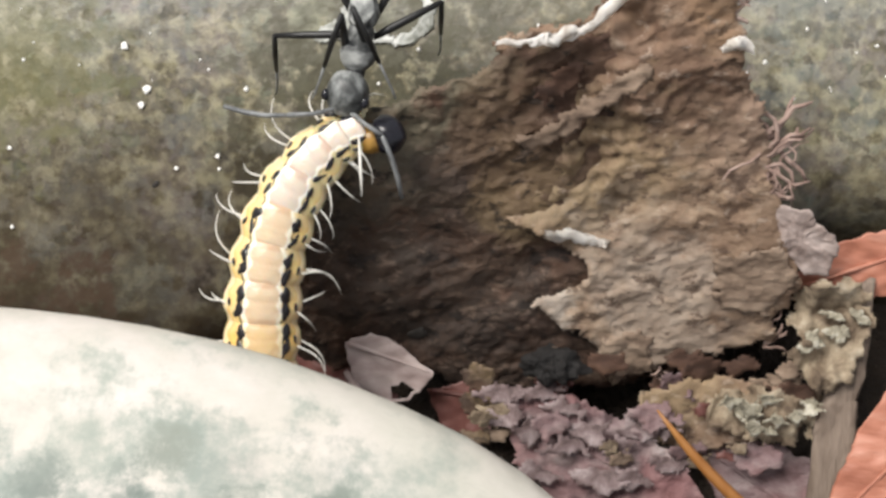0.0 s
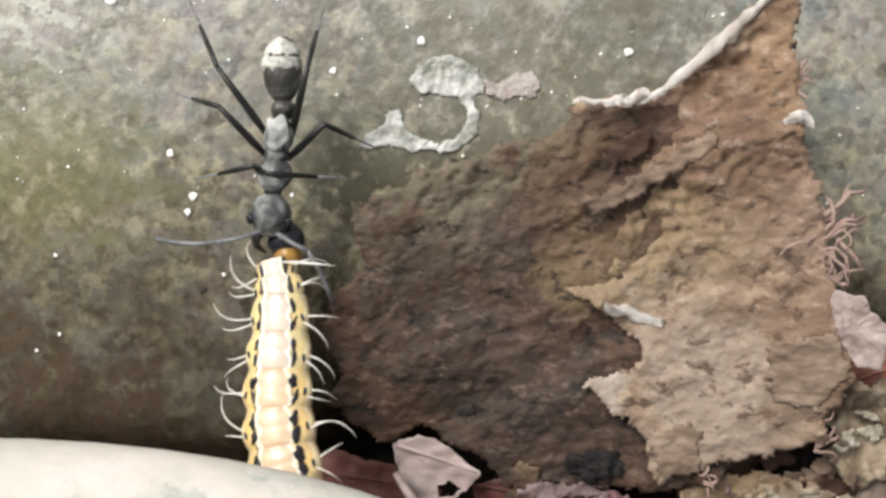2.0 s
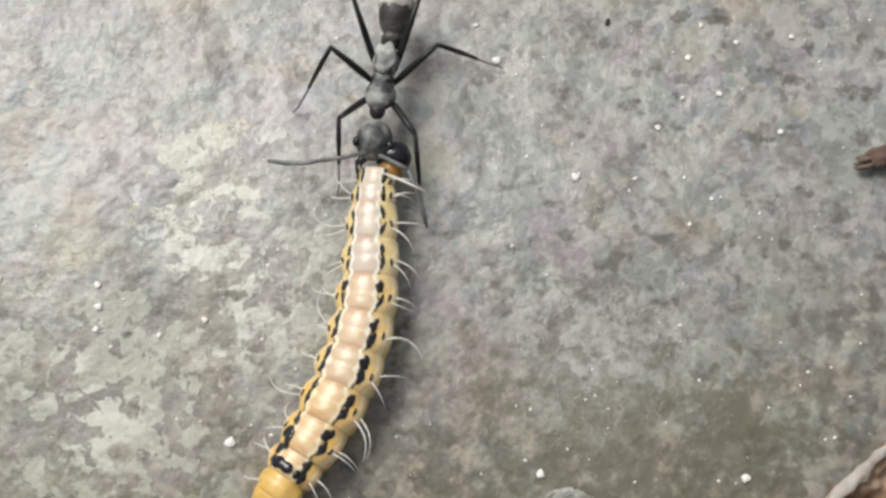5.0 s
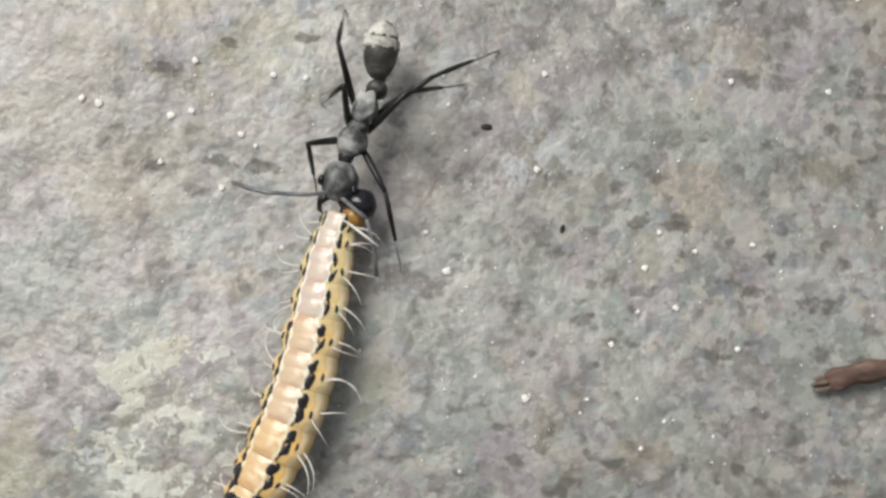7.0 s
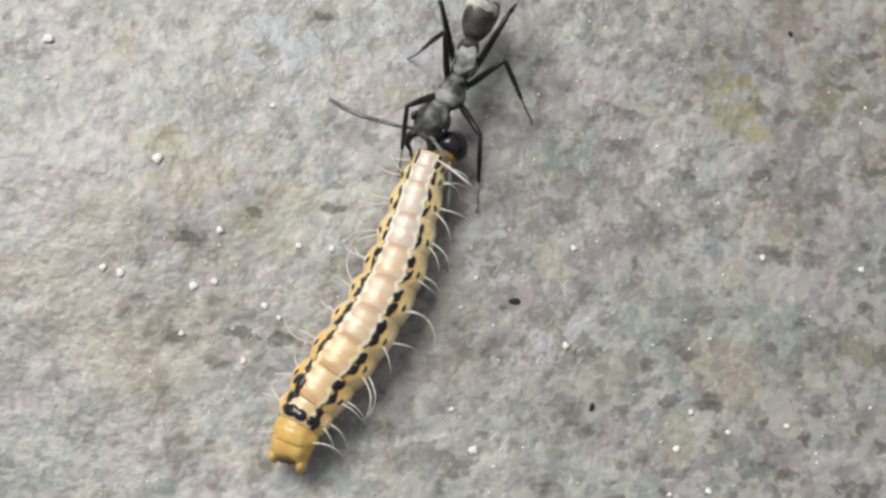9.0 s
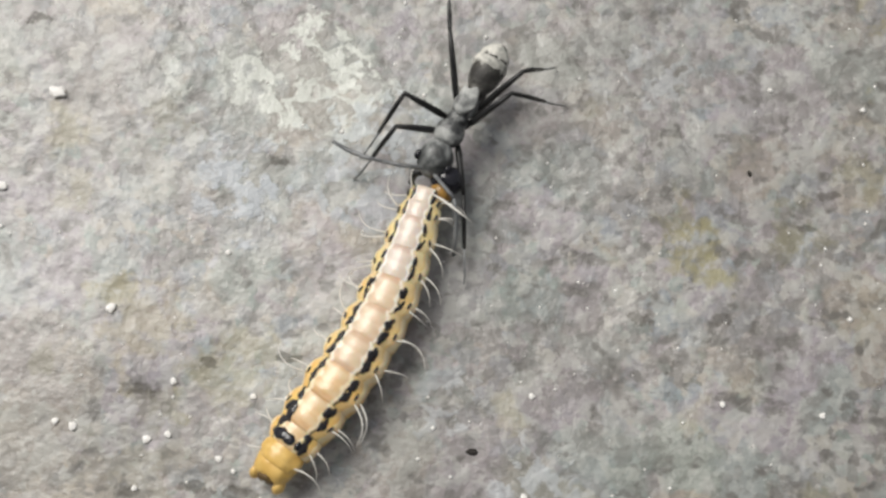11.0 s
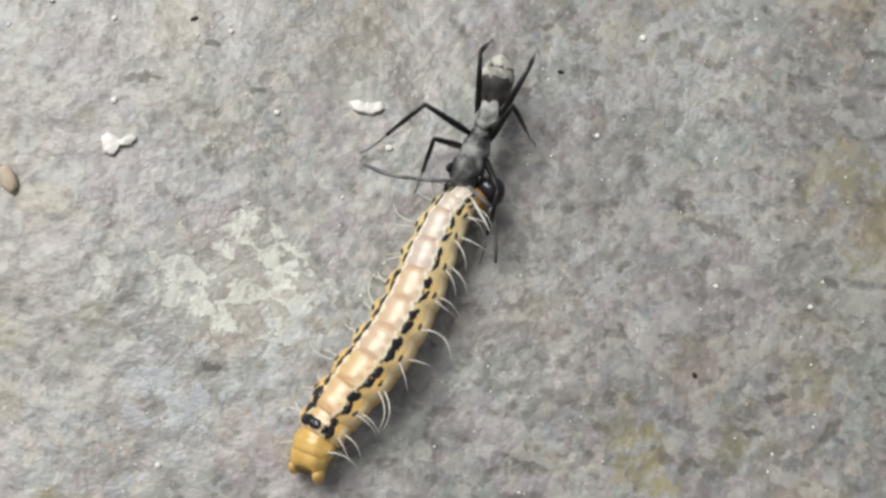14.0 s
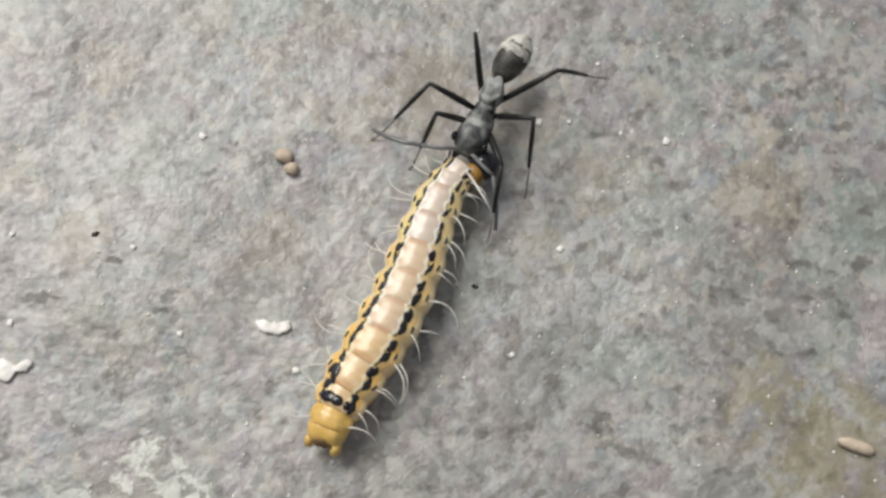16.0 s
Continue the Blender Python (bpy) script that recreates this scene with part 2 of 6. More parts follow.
    # yellow-brown and olive stains, and dark blots that paint shadow by the bark
    for x, y, radius, c, much in ((-24.4, -16.7, 1.6, (0.17, 0.155, 0.085), 0.54), (-32.3, -17.6, 1.7, (0.36, 0.325, 0.20), 0.54), (-27.6, -29.6, 0.9, (0.17, 0.155, 0.085), 0.68), (-27.6, -31.6, 0.5, (0.36, 0.325, 0.20), 0.72), (-32.2, -35.8, 0.9, (0.17, 0.155, 0.085), 0.63), (-23.6, -39.1, 1.5, (0.17, 0.155, 0.085), 0.50), (-24.9, -37.3, 0.7, (0.085, 0.08, 0.065), 0.63), (-20.4, -35.8, 0.7, (0.085, 0.08, 0.065), 0.63), (8.8, -41.4, 1.1, (0.085, 0.08, 0.065), 0.54), (17.0, -25.4, 1.4, (0.17, 0.155, 0.085), 0.63), (18.7, -27.8, 0.9, (0.36, 0.325, 0.20), 0.72), (25.5, -25.2, 1.0, (0.17, 0.155, 0.085), 0.68), (4.1, -35.5, 1.1, (0.085, 0.08, 0.065), 0.54), (11.0, -36.4, 0.8, (0.085, 0.08, 0.065), 0.45), (2.8, -39.0, 1.2, (0.36, 0.325, 0.20), 0.45), (26.2, -45.8, 1.6, (0.17, 0.155, 0.085), 0.63), (17.0, -39.1, 1.3, (0.36, 0.325, 0.20), 0.36), (-25.5, -45.6, 0.5, (0.085, 0.08, 0.065), 0.54), (5.6, -41.3, 0.9, (0.085, 0.08, 0.065), 0.54), (-4.0, -45.0, 1.6, (0.085, 0.08, 0.065), 0.32), (12.9, -46.0, 1.3, (0.085, 0.08, 0.065), 0.36), (22.8, -35.5, 1.0, (0.085, 0.08, 0.065), 0.41), (-13.4, -40.2, 0.8, (0.17, 0.155, 0.085), 0.45),
                                  (-22.0, 3.9, 1.0, (0.085, 0.08, 0.065), 0.54), (17.3, 8.2, 1.8, (0.36, 0.325, 0.20), 0.32), (35.6, -4.2, 1.6, (0.17, 0.155, 0.085), 0.63), (17.9, -0.6, 0.9, (0.085, 0.08, 0.065), 0.41), (24.6, -13.0, 1.4, (0.085, 0.08, 0.065), 0.36), (10.0, -14.9, 1.0, (0.17, 0.155, 0.085), 0.41), (31.4, -17.4, 1.4, (0.085, 0.08, 0.065), 0.36), (-26.2, 0.3, 0.9, (0.17, 0.155, 0.085), 0.45),
                                  (-3.4, -79.0, 2.1, (0.125, 0.115, 0.06), 0.7), (14.2, -81.3, 2.5, (0.125, 0.115, 0.06), 0.75), (20.5, -79.6, 2.1, (0.075, 0.07, 0.055), 0.6), (8.0, -76.3, 1.9, (0.075, 0.07, 0.055), 0.4), (17.8, -84.6, 2.5, (0.075, 0.07, 0.055), 0.55), (2.4, -83.9, 2.3, (0.125, 0.115, 0.06), 0.6), (6.0, -70.3, 1.7, (0.075, 0.07, 0.055), 0.35), (-7.5, -84.8, 1.9, (0.075, 0.07, 0.055), 0.5), (22.0, -74.5, 1.7, (0.075, 0.07, 0.055), 0.4), (-5.5, -74.8, 1.2, (0.125, 0.115, 0.06), 0.5),
                                  # near-black: the shadow under the bark's overhang, painted on the rock
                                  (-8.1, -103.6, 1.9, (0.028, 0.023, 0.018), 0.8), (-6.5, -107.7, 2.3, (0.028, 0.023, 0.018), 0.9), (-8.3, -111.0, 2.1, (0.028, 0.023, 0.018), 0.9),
                                  # first three: the caterpillar's shadow painted on the rock; last three: dark brown
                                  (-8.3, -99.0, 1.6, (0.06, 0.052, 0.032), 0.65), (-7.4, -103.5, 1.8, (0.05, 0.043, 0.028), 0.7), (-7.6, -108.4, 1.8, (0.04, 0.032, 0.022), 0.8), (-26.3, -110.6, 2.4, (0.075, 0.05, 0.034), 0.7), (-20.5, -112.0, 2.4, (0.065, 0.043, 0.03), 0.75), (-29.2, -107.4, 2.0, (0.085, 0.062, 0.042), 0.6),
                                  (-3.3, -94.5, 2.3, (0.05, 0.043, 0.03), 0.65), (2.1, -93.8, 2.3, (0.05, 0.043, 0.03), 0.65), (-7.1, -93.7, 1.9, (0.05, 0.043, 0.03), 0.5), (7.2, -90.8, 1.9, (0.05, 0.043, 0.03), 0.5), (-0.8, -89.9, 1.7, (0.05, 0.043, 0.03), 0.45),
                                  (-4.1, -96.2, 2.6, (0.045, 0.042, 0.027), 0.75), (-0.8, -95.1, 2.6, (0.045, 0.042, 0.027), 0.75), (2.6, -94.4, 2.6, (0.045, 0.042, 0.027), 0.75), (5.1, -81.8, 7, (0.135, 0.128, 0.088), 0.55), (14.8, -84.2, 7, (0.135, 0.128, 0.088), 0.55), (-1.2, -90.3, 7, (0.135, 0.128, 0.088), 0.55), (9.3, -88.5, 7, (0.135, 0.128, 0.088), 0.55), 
                                  (16.1, -23.8, 1.5, (0.20, 0.18, 0.09), 0.6), (17.6, -26.2, 1.9, (0.27, 0.24, 0.10), 0.7), (18.6, -28.2, 1.4, (0.28, 0.26, 0.12), 0.6), (25.6, -24.8, 1.9, (0.18, 0.165, 0.095), 0.6),
                                  (31.2, -19.9, 1.7, (0.22, 0.20, 0.11), 0.6), (-34.8, -67.4, 2.6, (0.30, 0.27, 0.17), 0.6), (8, 22, 4, (0.243, 0.205, 0.122), 0.5), (40, -8, 5, (0.228, 0.198, 0.0912), 0.6),
                                  (-26, -62, 3, (0.365, 0.334, 0.182), 0.25), (-25, -33, 3, (0.304, 0.258, 0.152), 0.6), (-25, -95, 6, (0.182, 0.175, 0.0836), 0.5), (-18, -36, 3, (0.319, 0.296, 0.167), 0.5), (-27.5, -30.5, 1.6, (0.28, 0.25, 0.13), 0.6), (-31, -22, 1.5, (0.27, 0.24, 0.13), 0.5), (12, -52, 2.0, (0.27, 0.25, 0.15), 0.5),
                                  (34, -3, 2.6, (0.26, 0.23, 0.12), 0.5), (22, 14, 2.4, (0.27, 0.25, 0.16), 0.45), (-8, -62, 2.2, (0.30, 0.29, 0.19), 0.5)):
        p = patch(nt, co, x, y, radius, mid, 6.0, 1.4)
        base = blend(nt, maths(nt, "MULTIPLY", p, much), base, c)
    # short ragged pits filled with dirt
    dull = low
    for x, y, radius in ((-22.0, 3.7, 1.1), (-20.9, 3.7, 0.6), (-16.5, 6.9, 0.6), (-12.5, 2.9, 0.8), (-25.0, -37.9, 1.3), (-17.0, -45.6, 1.2), (-25.3, -45.5, 0.9), (-20.0, -35.8, 0.9), (-20.6, -45.1, 1.0),
                         (-13.9, -35.3, 0.8), (8.0, -56.6, 0.6), (5.3, -46.1, 0.9), (20.3, -54.7, 1.1), (25.4, -55.7, 1.2), (18.1, -59.7, 0.7), (15.2, -49.8, 0.8), (11.9, -49.4, 1.0), (19.1, -31.9, 0.9),
                         (13.3, -31.8, 1.0), (28.2, -21.6, 0.8), (-34.9, -8.1, 0.9), (-15.2, -19.8, 0.7), (-22.5, -72.2, 0.8), (26.0, -24.4, 0.7)):
        p = patch(nt, co, x, y, radius * 0.95, grit, 4.5, 2.6, 2.2)
        base = blend(nt, maths(nt, "MULTIPLY", p, 0.6), base, (0.09, 0.083, 0.068))
        dull = maths(nt, "MAXIMUM", dull, maths(nt, "MULTIPLY", p, 0.6))
    base = blend(nt, maths(nt, "MULTIPLY", maths(nt, "SUBTRACT", 1.0, low), ramp(nt, fine, [(0.60, (0, 0, 0)), (0.68, (0.35, 0.35, 0.35))])), base, (0.502, 0.494, 0.471))
    base = blend(nt, maths(nt, "MULTIPLY", maths(nt, "SUBTRACT", 1.0, low), ramp(nt, fine, [(0.33, (0.35, 0.35, 0.35)), (0.41, (0, 0, 0))])), base, (0.10, 0.092, 0.078))
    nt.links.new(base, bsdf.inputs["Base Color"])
    # bare stone has a dull polish, the algae film none
    nt.links.new(maths(nt, "SUBTRACT", 1.0, dull, True), bsdf.inputs["Specular IOR Level"])
    bsdf.inputs["Roughness"].default_value = 0.5
    bsdf.inputs["IOR"].default_value = 1.7
    relief(nt, bsdf, maths(nt, "ADD", maths(nt, "ADD", mid, maths(nt, "MULTIPLY", grit, 0.9)), maths(nt, "ADD", maths(nt, "MULTIPLY", pits, 0.5), maths(nt, "ADD", maths(nt, "MULTIPLY", chips, 1.6), maths(nt, "MULTIPLY", maths(nt, "MULTIPLY", crust, crumbly), 0.5)))), 0.27, 0.0005)
    return m


def plain(name, stops, scale, rough=0.7, bump=0.3, depth=0.0002, squeeze=(1, 1, 1), turn=(0, 0, 0), second=None, spread=0.5):
    """A surface of one kind: colour stops over a grain, a second colour in wider stains, and a fine relief."""
    m, nt, bsdf = material(name)
    co = stretched(nt, coords_of(nt), squeeze, turn)
    g = grain(nt, co, scale, 6, 0.65, 0.3)
    c = ramp(nt, g, stops)
    if second:
        c = blend(nt, ramp(nt, grain(nt, co, scale * 0.28, 4, 0.6, 0.5), [(spread - 0.08, (0, 0, 0)), (spread + 0.12, (0.85, 0.85, 0.85))]), c, second)
    nt.links.new(c, bsdf.inputs["Base Color"])
    bsdf.inputs["Roughness"].default_value = rough
    if bump:
        relief(nt, bsdf, maths(nt, "ADD", g, grain(nt, co, scale * 4, 3)), bump, depth)
    return m


def skin_material(name, back, flank, cream):
    """The caterpillar's skin by the angle round the body: a pale back between scalloped white lines, a broken dark line outside each, yellow flanks with a paler side line."""
    m, nt, bsdf = material(name)
    co = coords_of(nt)
    xyz = nt.nodes.new("ShaderNodeSeparateXYZ")
    nt.links.new(co, xyz.inputs[0])
    angle = maths(nt, "ARCTAN2", maths(nt, "ABSOLUTE", xyz.outputs[0]), xyz.outputs[2])
    wob = maths(nt, "MULTIPLY", maths(nt, "SUBTRACT", grain(nt, co, 900, 3), 0.5), 0.30)
    scallop = maths(nt, "MULTIPLY", maths(nt, "COSINE", maths(nt, "MULTIPLY", xyz.outputs[1], 2 * 3.1416 / (1.25 * MM))), 0.045)
    angle = maths(nt, "DIVIDE", maths(nt, "ADD", angle, maths(nt, "ADD", wob, scallop)), 3.1416)
    dark = tuple(v * f for v, f in zip(flank, (0.88, 0.80, 0.65)))
    pale = tuple(v + (w - v) * 0.5 for v, w in zip(flank, (0.90, 0.82, 0.62)))
    c = ramp(nt, angle, [(0.0, back), (0.140, back), (0.156, cream), (0.172, cream), (0.186, pale), (0.218, flank), (0.31, flank), (0.335, dark), (0.36, pale), (0.42, pale), (0.46, flank), (0.62, (0.45, 0.30, 0.10))])
    fold = grain(nt, stretched(nt, co, (0.25, 1.0, 0.25)), 900, 3)
    c = blend(nt, ramp(nt, fold, [(0.42, (0, 0, 0)), (0.7, (0.3, 0.3, 0.3))]), c, (0.80, 0.70, 0.55))
    c = blend(nt, maths(nt, "MULTIPLY", ramp(nt, grain(nt, co, 800, 4), [(0.34, (0.25, 0.25, 0.25)), (0.46, (0, 0, 0))]), ramp(nt, angle, [(0.19, (0, 0, 0)), (0.22, (1, 1, 1))])), c, dark)
    # the broken dark line that strings the spots together
    line = ramp(nt, angle, [(0.186, (0, 0, 0)), (0.197, (1, 1, 1)), (0.212, (1, 1, 1)), (0.226, (0, 0, 0))])
    c = blend(nt, maths(nt, "MULTIPLY", line, ramp(nt, grain(nt, co, 1300, 3), [(0.40, (0.0, 0.0, 0.0)), (0.50, (0.9, 0.9, 0.9))])), c, (0.035, 0.024, 0.014))
    # pinkish skin between the rings and in the fold across each, on the back only
    along = maths(nt, "ADD", maths(nt, "DIVIDE", xyz.outputs[1], 1.25 * MM), maths(nt, "MULTIPLY", wob, 0.35))
    gap = maths(nt, "ADD", ramp(nt, maths(nt, "ABSOLUTE", along), [(0.70, (0, 0, 0)), (0.92, (0.55, 0.55, 0.55))]),
                ramp(nt, maths(nt, "ABSOLUTE", maths(nt, "SUBTRACT", along, 0.15)), [(0.05, (0.1, 0.1, 0.1)), (0.2, (0, 0, 0))]))
    upper = ramp(nt, angle, [(0.135, (1, 1, 1)), (0.156, (0, 0, 0))])
    c = blend(nt, maths(nt, "MULTIPLY", gap, upper), c, tuple(v * f for v, f in zip(back, (0.82, 0.64, 0.58))))
    nt.links.new(c, bsdf.inputs["Base Color"])
    bsdf.inputs["Roughness"].default_value = 0.36
    bsdf.inputs["Coat Weight"].default_value, bsdf.inputs["Coat Roughness"].default_value = 0.45, 0.22
    bsdf.inputs["Subsurface Weight"].default_value = 0.2
    bsdf.inputs["Subsurface Radius"].default_value = (0.0008, 0.0004, 0.0002)
    bsdf.inputs["Subsurface Scale"].default_value = 1.0
    relief(nt, bsdf, maths(nt, "ADD", grain(nt, co, 1500, 3), maths(nt, "MULTIPLY", fold, 1.2)), 0.35, 0.0002)
    return m


ROCK_MAT = rock_material()
SKIN = skin_material("caterpillar_skin", (0.66, 0.56, 0.47), (0.88, 0.70, 0.33), (0.95, 0.92, 0.84))
SKIN_MID = skin_material("caterpillar_skin_middle", (0.70, 0.53, 0.35), (0.89, 0.64, 0.26), (0.94, 0.87, 0.72))
SKIN_REAR = skin_material("caterpillar_skin_rear", (0.74, 0.52, 0.265), (0.88, 0.575, 0.175), (0.92, 0.78, 0.52))
AMBER = plain("amber_skin", [(0.3, (0.64, 0.39, 0.09)), (0.7, (0.83, 0.58, 0.20))], 500, 0.3, 0.1)
DULL = plain("dull_brown_notch", [(0.3, (0.10, 0.06, 0.02)), (0.7, (0.2, 0.13, 0.05))], 500, 0.6, 0.2)
NECK = plain("dark_amber_skin", [(0.3, (0.16, 0.085, 0.02)), (0.7, (0.50, 0.28, 0.06))], 700, 0.35, 0.1)
SPOT = plain("dark_skin_spot", [(0.3, (0.012, 0.011, 0.012)), (0.7, (0.03, 0.027, 0.03))], 900, 0.28, 0.15)
BLACK = plain("black_cuticle", [(0.3, (0.008, 0.008, 0.01)), (0.7, (0.018, 0.018, 0.026))], 900, 0.2, 0.1)
HAIR = plain("white_bristle", [(0.3, (0.62, 0.60, 0.55)), (0.7, (0.8, 0.78, 0.72))], 900, 0.5, 0.0)
ANT_GREY = plain("grey_downed_cuticle", [(0.40, (0.016, 0.017, 0.018)), (0.47, (0.07, 0.073, 0.072)), (0.54, (0.22, 0.228, 0.222)), (0.64, (0.46, 0.47, 0.45))], 460, 0.45, 0.4, 0.0001)
ANT_HEAD = plain("downy_head_cuticle", [(0.38, (0.018, 0.019, 0.019)), (0.47, (0.07, 0.074, 0.073)), (0.55, (0.20, 0.21, 0.205)), (0.66, (0.42, 0.43, 0.42))], 420, 0.45, 0.4, 0.0001)
ANT_PALE = plain("silvery_down", [(0.34, (0.12, 0.12, 0.108)), (0.42, (0.36, 0.36, 0.324)), (0.55, (0.624, 0.612, 0.552)), (0.72, (0.84, 0.828, 0.744))], 800, 0.55, 0.3, 0.0001)
ANT_DOWN = plain("grey_down", [(0.36, (0.05, 0.052, 0.051)), (0.45, (0.21, 0.218, 0.212)), (0.55, (0.42, 0.43, 0.41)), (0.7, (0.62, 0.63, 0.60))], 520, 0.55, 0.3, 0.0001)
ANT_DARK = plain("dark_cuticle", [(0.3, (0.010, 0.010, 0.010)), (0.7, (0.035, 0.035, 0.035))], 700, 0.38, 0.2, 0.0001)
GASTER = plain("grey_downy_gaster", [(0.36, (0.016, 0.015, 0.013)), (0.48, (0.055, 0.053, 0.047)), (0.6, (0.17, 0.167, 0.15)), (0.72, (0.40, 0.39, 0.36))], 520, 0.5, 0.3, 0.0001)
ANT_LEG = plain("leg_cuticle", [(0.3, (0.005, 0.005, 0.005)), (0.7, (0.016, 0.016, 0.016))], 700, 0.45, 0.1, 0.0001)
FUNICLE = plain("pale_antenna", [(0.3, (0.10, 0.105, 0.11)), (0.7, (0.30, 0.31, 0.31))], 700, 0.4, 0.1, 0.0001)
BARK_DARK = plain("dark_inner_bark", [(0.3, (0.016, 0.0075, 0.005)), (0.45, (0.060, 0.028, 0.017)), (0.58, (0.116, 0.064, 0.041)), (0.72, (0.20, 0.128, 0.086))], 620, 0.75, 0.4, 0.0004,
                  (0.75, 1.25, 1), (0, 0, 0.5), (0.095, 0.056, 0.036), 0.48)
BARK_TAN = plain("tan_bark", [(0.3, (0.066, 0.042, 0.030)), (0.42, (0.205, 0.132, 0.086)), (0.54, (0.325, 0.230, 0.155)), (0.70, (0.46, 0.365, 0.275))], 620, 0.8, 0.35, 0.0004,
                 (0.8, 1.25, 1), (0, 0, 0.35), (0.18, 0.115, 0.075), 0.50)
BARK_FLAKE = plain("brown_bark_flake", [(0.3, (0.0227, 0.0108, 0.00656)), (0.48, (0.0623, 0.0302, 0.0184)), (0.7, (0.136, 0.0737, 0.0462))], 380, 0.85, 0.4, 0.0004, (0.5, 1.4, 1), (0, 0, 0.4))
BARK_PALE = plain("tan_bark_flake", [(0.3, (0.09, 0.0589, 0.0417)), (0.48, (0.22, 0.157, 0.112)), (0.7, (0.38, 0.29, 0.218))], 420, 0.85, 0.4, 0.0004, (0.5, 1.4, 1), (0, 0, 0.4))


def blotched(m, places, scale=260, tear=4.0, soft=1.6):
    """Adds ragged blotches (x, y, radius, colour, how much) in the piece's own space."""
    nt, bsdf = m.node_tree, m.node_tree.nodes["Principled BSDF"]
    co = coords_of(nt)
    c = bsdf.inputs["Base Color"].links[0].from_socket
    ragged = grain(nt, co, scale, 6, 0.7)
    for x, y, radius, blotch, much in places:
        p = maths(nt, "MULTIPLY", patch(nt, co, x, y, radius, ragged, tear, soft), much)
        c = blend(nt, maths(nt, "MULTIPLY", p, ramp(nt, grain(nt, co, scale * 2.2, 5, 0.65), [(0.3, (0.4, 0.4, 0.4)), (0.6, (1, 1, 1))])), c, blotch)
    nt.links.new(c, bsdf.inputs["Base Color"])


blotched(GASTER, [(0.2, 1.2, 1.15, (0.025, 0.023, 0.02), 0.95), (0.9, -0.2, 0.7, (0.06, 0.055, 0.045), 0.7)], 700, 2.0)


def speckled(m, scale, low, high, dark, light):
    """Short dark cracks and pale crumbs over a surface."""
    nt, bsdf = m.node_tree, m.node_tree.nodes["Principled BSDF"]
    co = stretched(nt, coords_of(nt), (0.75, 1.2, 1), (0, 0, 0.45))
    c = bsdf.inputs["Base Color"].links[0].from_socket
    n = grain(nt, co, scale, 5, 0.68)
    c = blend(nt, ramp(nt, n, [(low - 0.05, (0.8, 0.8, 0.8)), (low, (0, 0, 0))]), c, dark)
    n = grain(nt, warped(nt, co, scale * 1.3, 0.001), scale * 1.7, 4, 0.65)
    c = blend(nt, ramp(nt, n, [(high, (0, 0, 0)), (high + 0.08, (0.4, 0.4, 0.4))]), c, light)
    nt.links.new(c, bsdf.inputs["Base Color"])


blotched(BARK_DARK, [(-5.0, -5.5, 6.0, (0.038, 0.024, 0.018), 0.6), (-6.0, 9.5, 8.0, (0.175, 0.158, 0.108), 0.85), (-11.0, 4.0, 5.0, (0.085, 0.068, 0.046), 0.6), (-9.0, -2.0, 6.0, (0.04, 0.028, 0.02), 0.75), (-3.0, -8.0, 5.0, (0.035, 0.025, 0.019), 0.7), (1.8, 8.5, 4.5, (0.14, 0.086, 0.048), 0.75), (0.8, 3.0, 3.6, (0.12, 0.076, 0.043), 0.7), (1.0, 3.0, 6.0, (0.035, 0.02, 0.013), 0.7), (8.0, 4.0, 5.0, (0.13, 0.085, 0.05), 0.6), (-1.0, -3.5, 3.0, (0.15, 0.10, 0.07), 0.6),
                    # the three reddish-black ones paint shadow into the diagonal crevices
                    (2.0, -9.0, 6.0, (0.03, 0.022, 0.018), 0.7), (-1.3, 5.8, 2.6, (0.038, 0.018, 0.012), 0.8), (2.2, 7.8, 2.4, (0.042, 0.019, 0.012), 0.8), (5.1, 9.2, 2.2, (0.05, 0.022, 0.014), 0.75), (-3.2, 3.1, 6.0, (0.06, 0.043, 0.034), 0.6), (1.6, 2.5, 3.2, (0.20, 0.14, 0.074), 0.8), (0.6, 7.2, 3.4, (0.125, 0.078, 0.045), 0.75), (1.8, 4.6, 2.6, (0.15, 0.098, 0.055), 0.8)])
blotched(BARK_TAN, [(-7.0, 5.5, 3.0, (0.15, 0.102, 0.064), 0.8), (-8.2, 2.2, 2.6, (0.17, 0.118, 0.07), 0.8), (-8.8, 5.0, 3.6, (0.085, 0.054, 0.033), 0.75), (-8.4, 0.2, 3.0, (0.12, 0.08, 0.045), 0.7), (6.0, 12.0, 4.0, (0.34, 0.24, 0.16), 0.6), (-2.0, 8.0, 8.0, (0.17, 0.098, 0.064), 0.7), (4.0, 15.0, 5.0, (0.30, 0.19, 0.11), 0.7), (-3.0, 2.5, 5.5, (0.28, 0.205, 0.115), 0.7), (-6.5, -1.5, 4.0, (0.27, 0.20, 0.12), 0.6), (0.0, -9.0, 7.5, (0.35, 0.285, 0.23), 0.8),
                   (-7.0, -8.5, 2.2, (0.48, 0.42, 0.36), 0.8), (6.5, 3.0, 3.5, (0.33, 0.235, 0.175), 0.6), (6.0, -10.0, 2.5, (0.20, 0.14, 0.10), 0.6)])
speckled(BARK_DARK, 620, 0.43, 0.57, (0.012, 0.008, 0.006), (0.24, 0.17, 0.125))
speckled(BARK_TAN, 620, 0.43, 0.58, (0.075, 0.045, 0.03), (0.50, 0.41, 0.33))
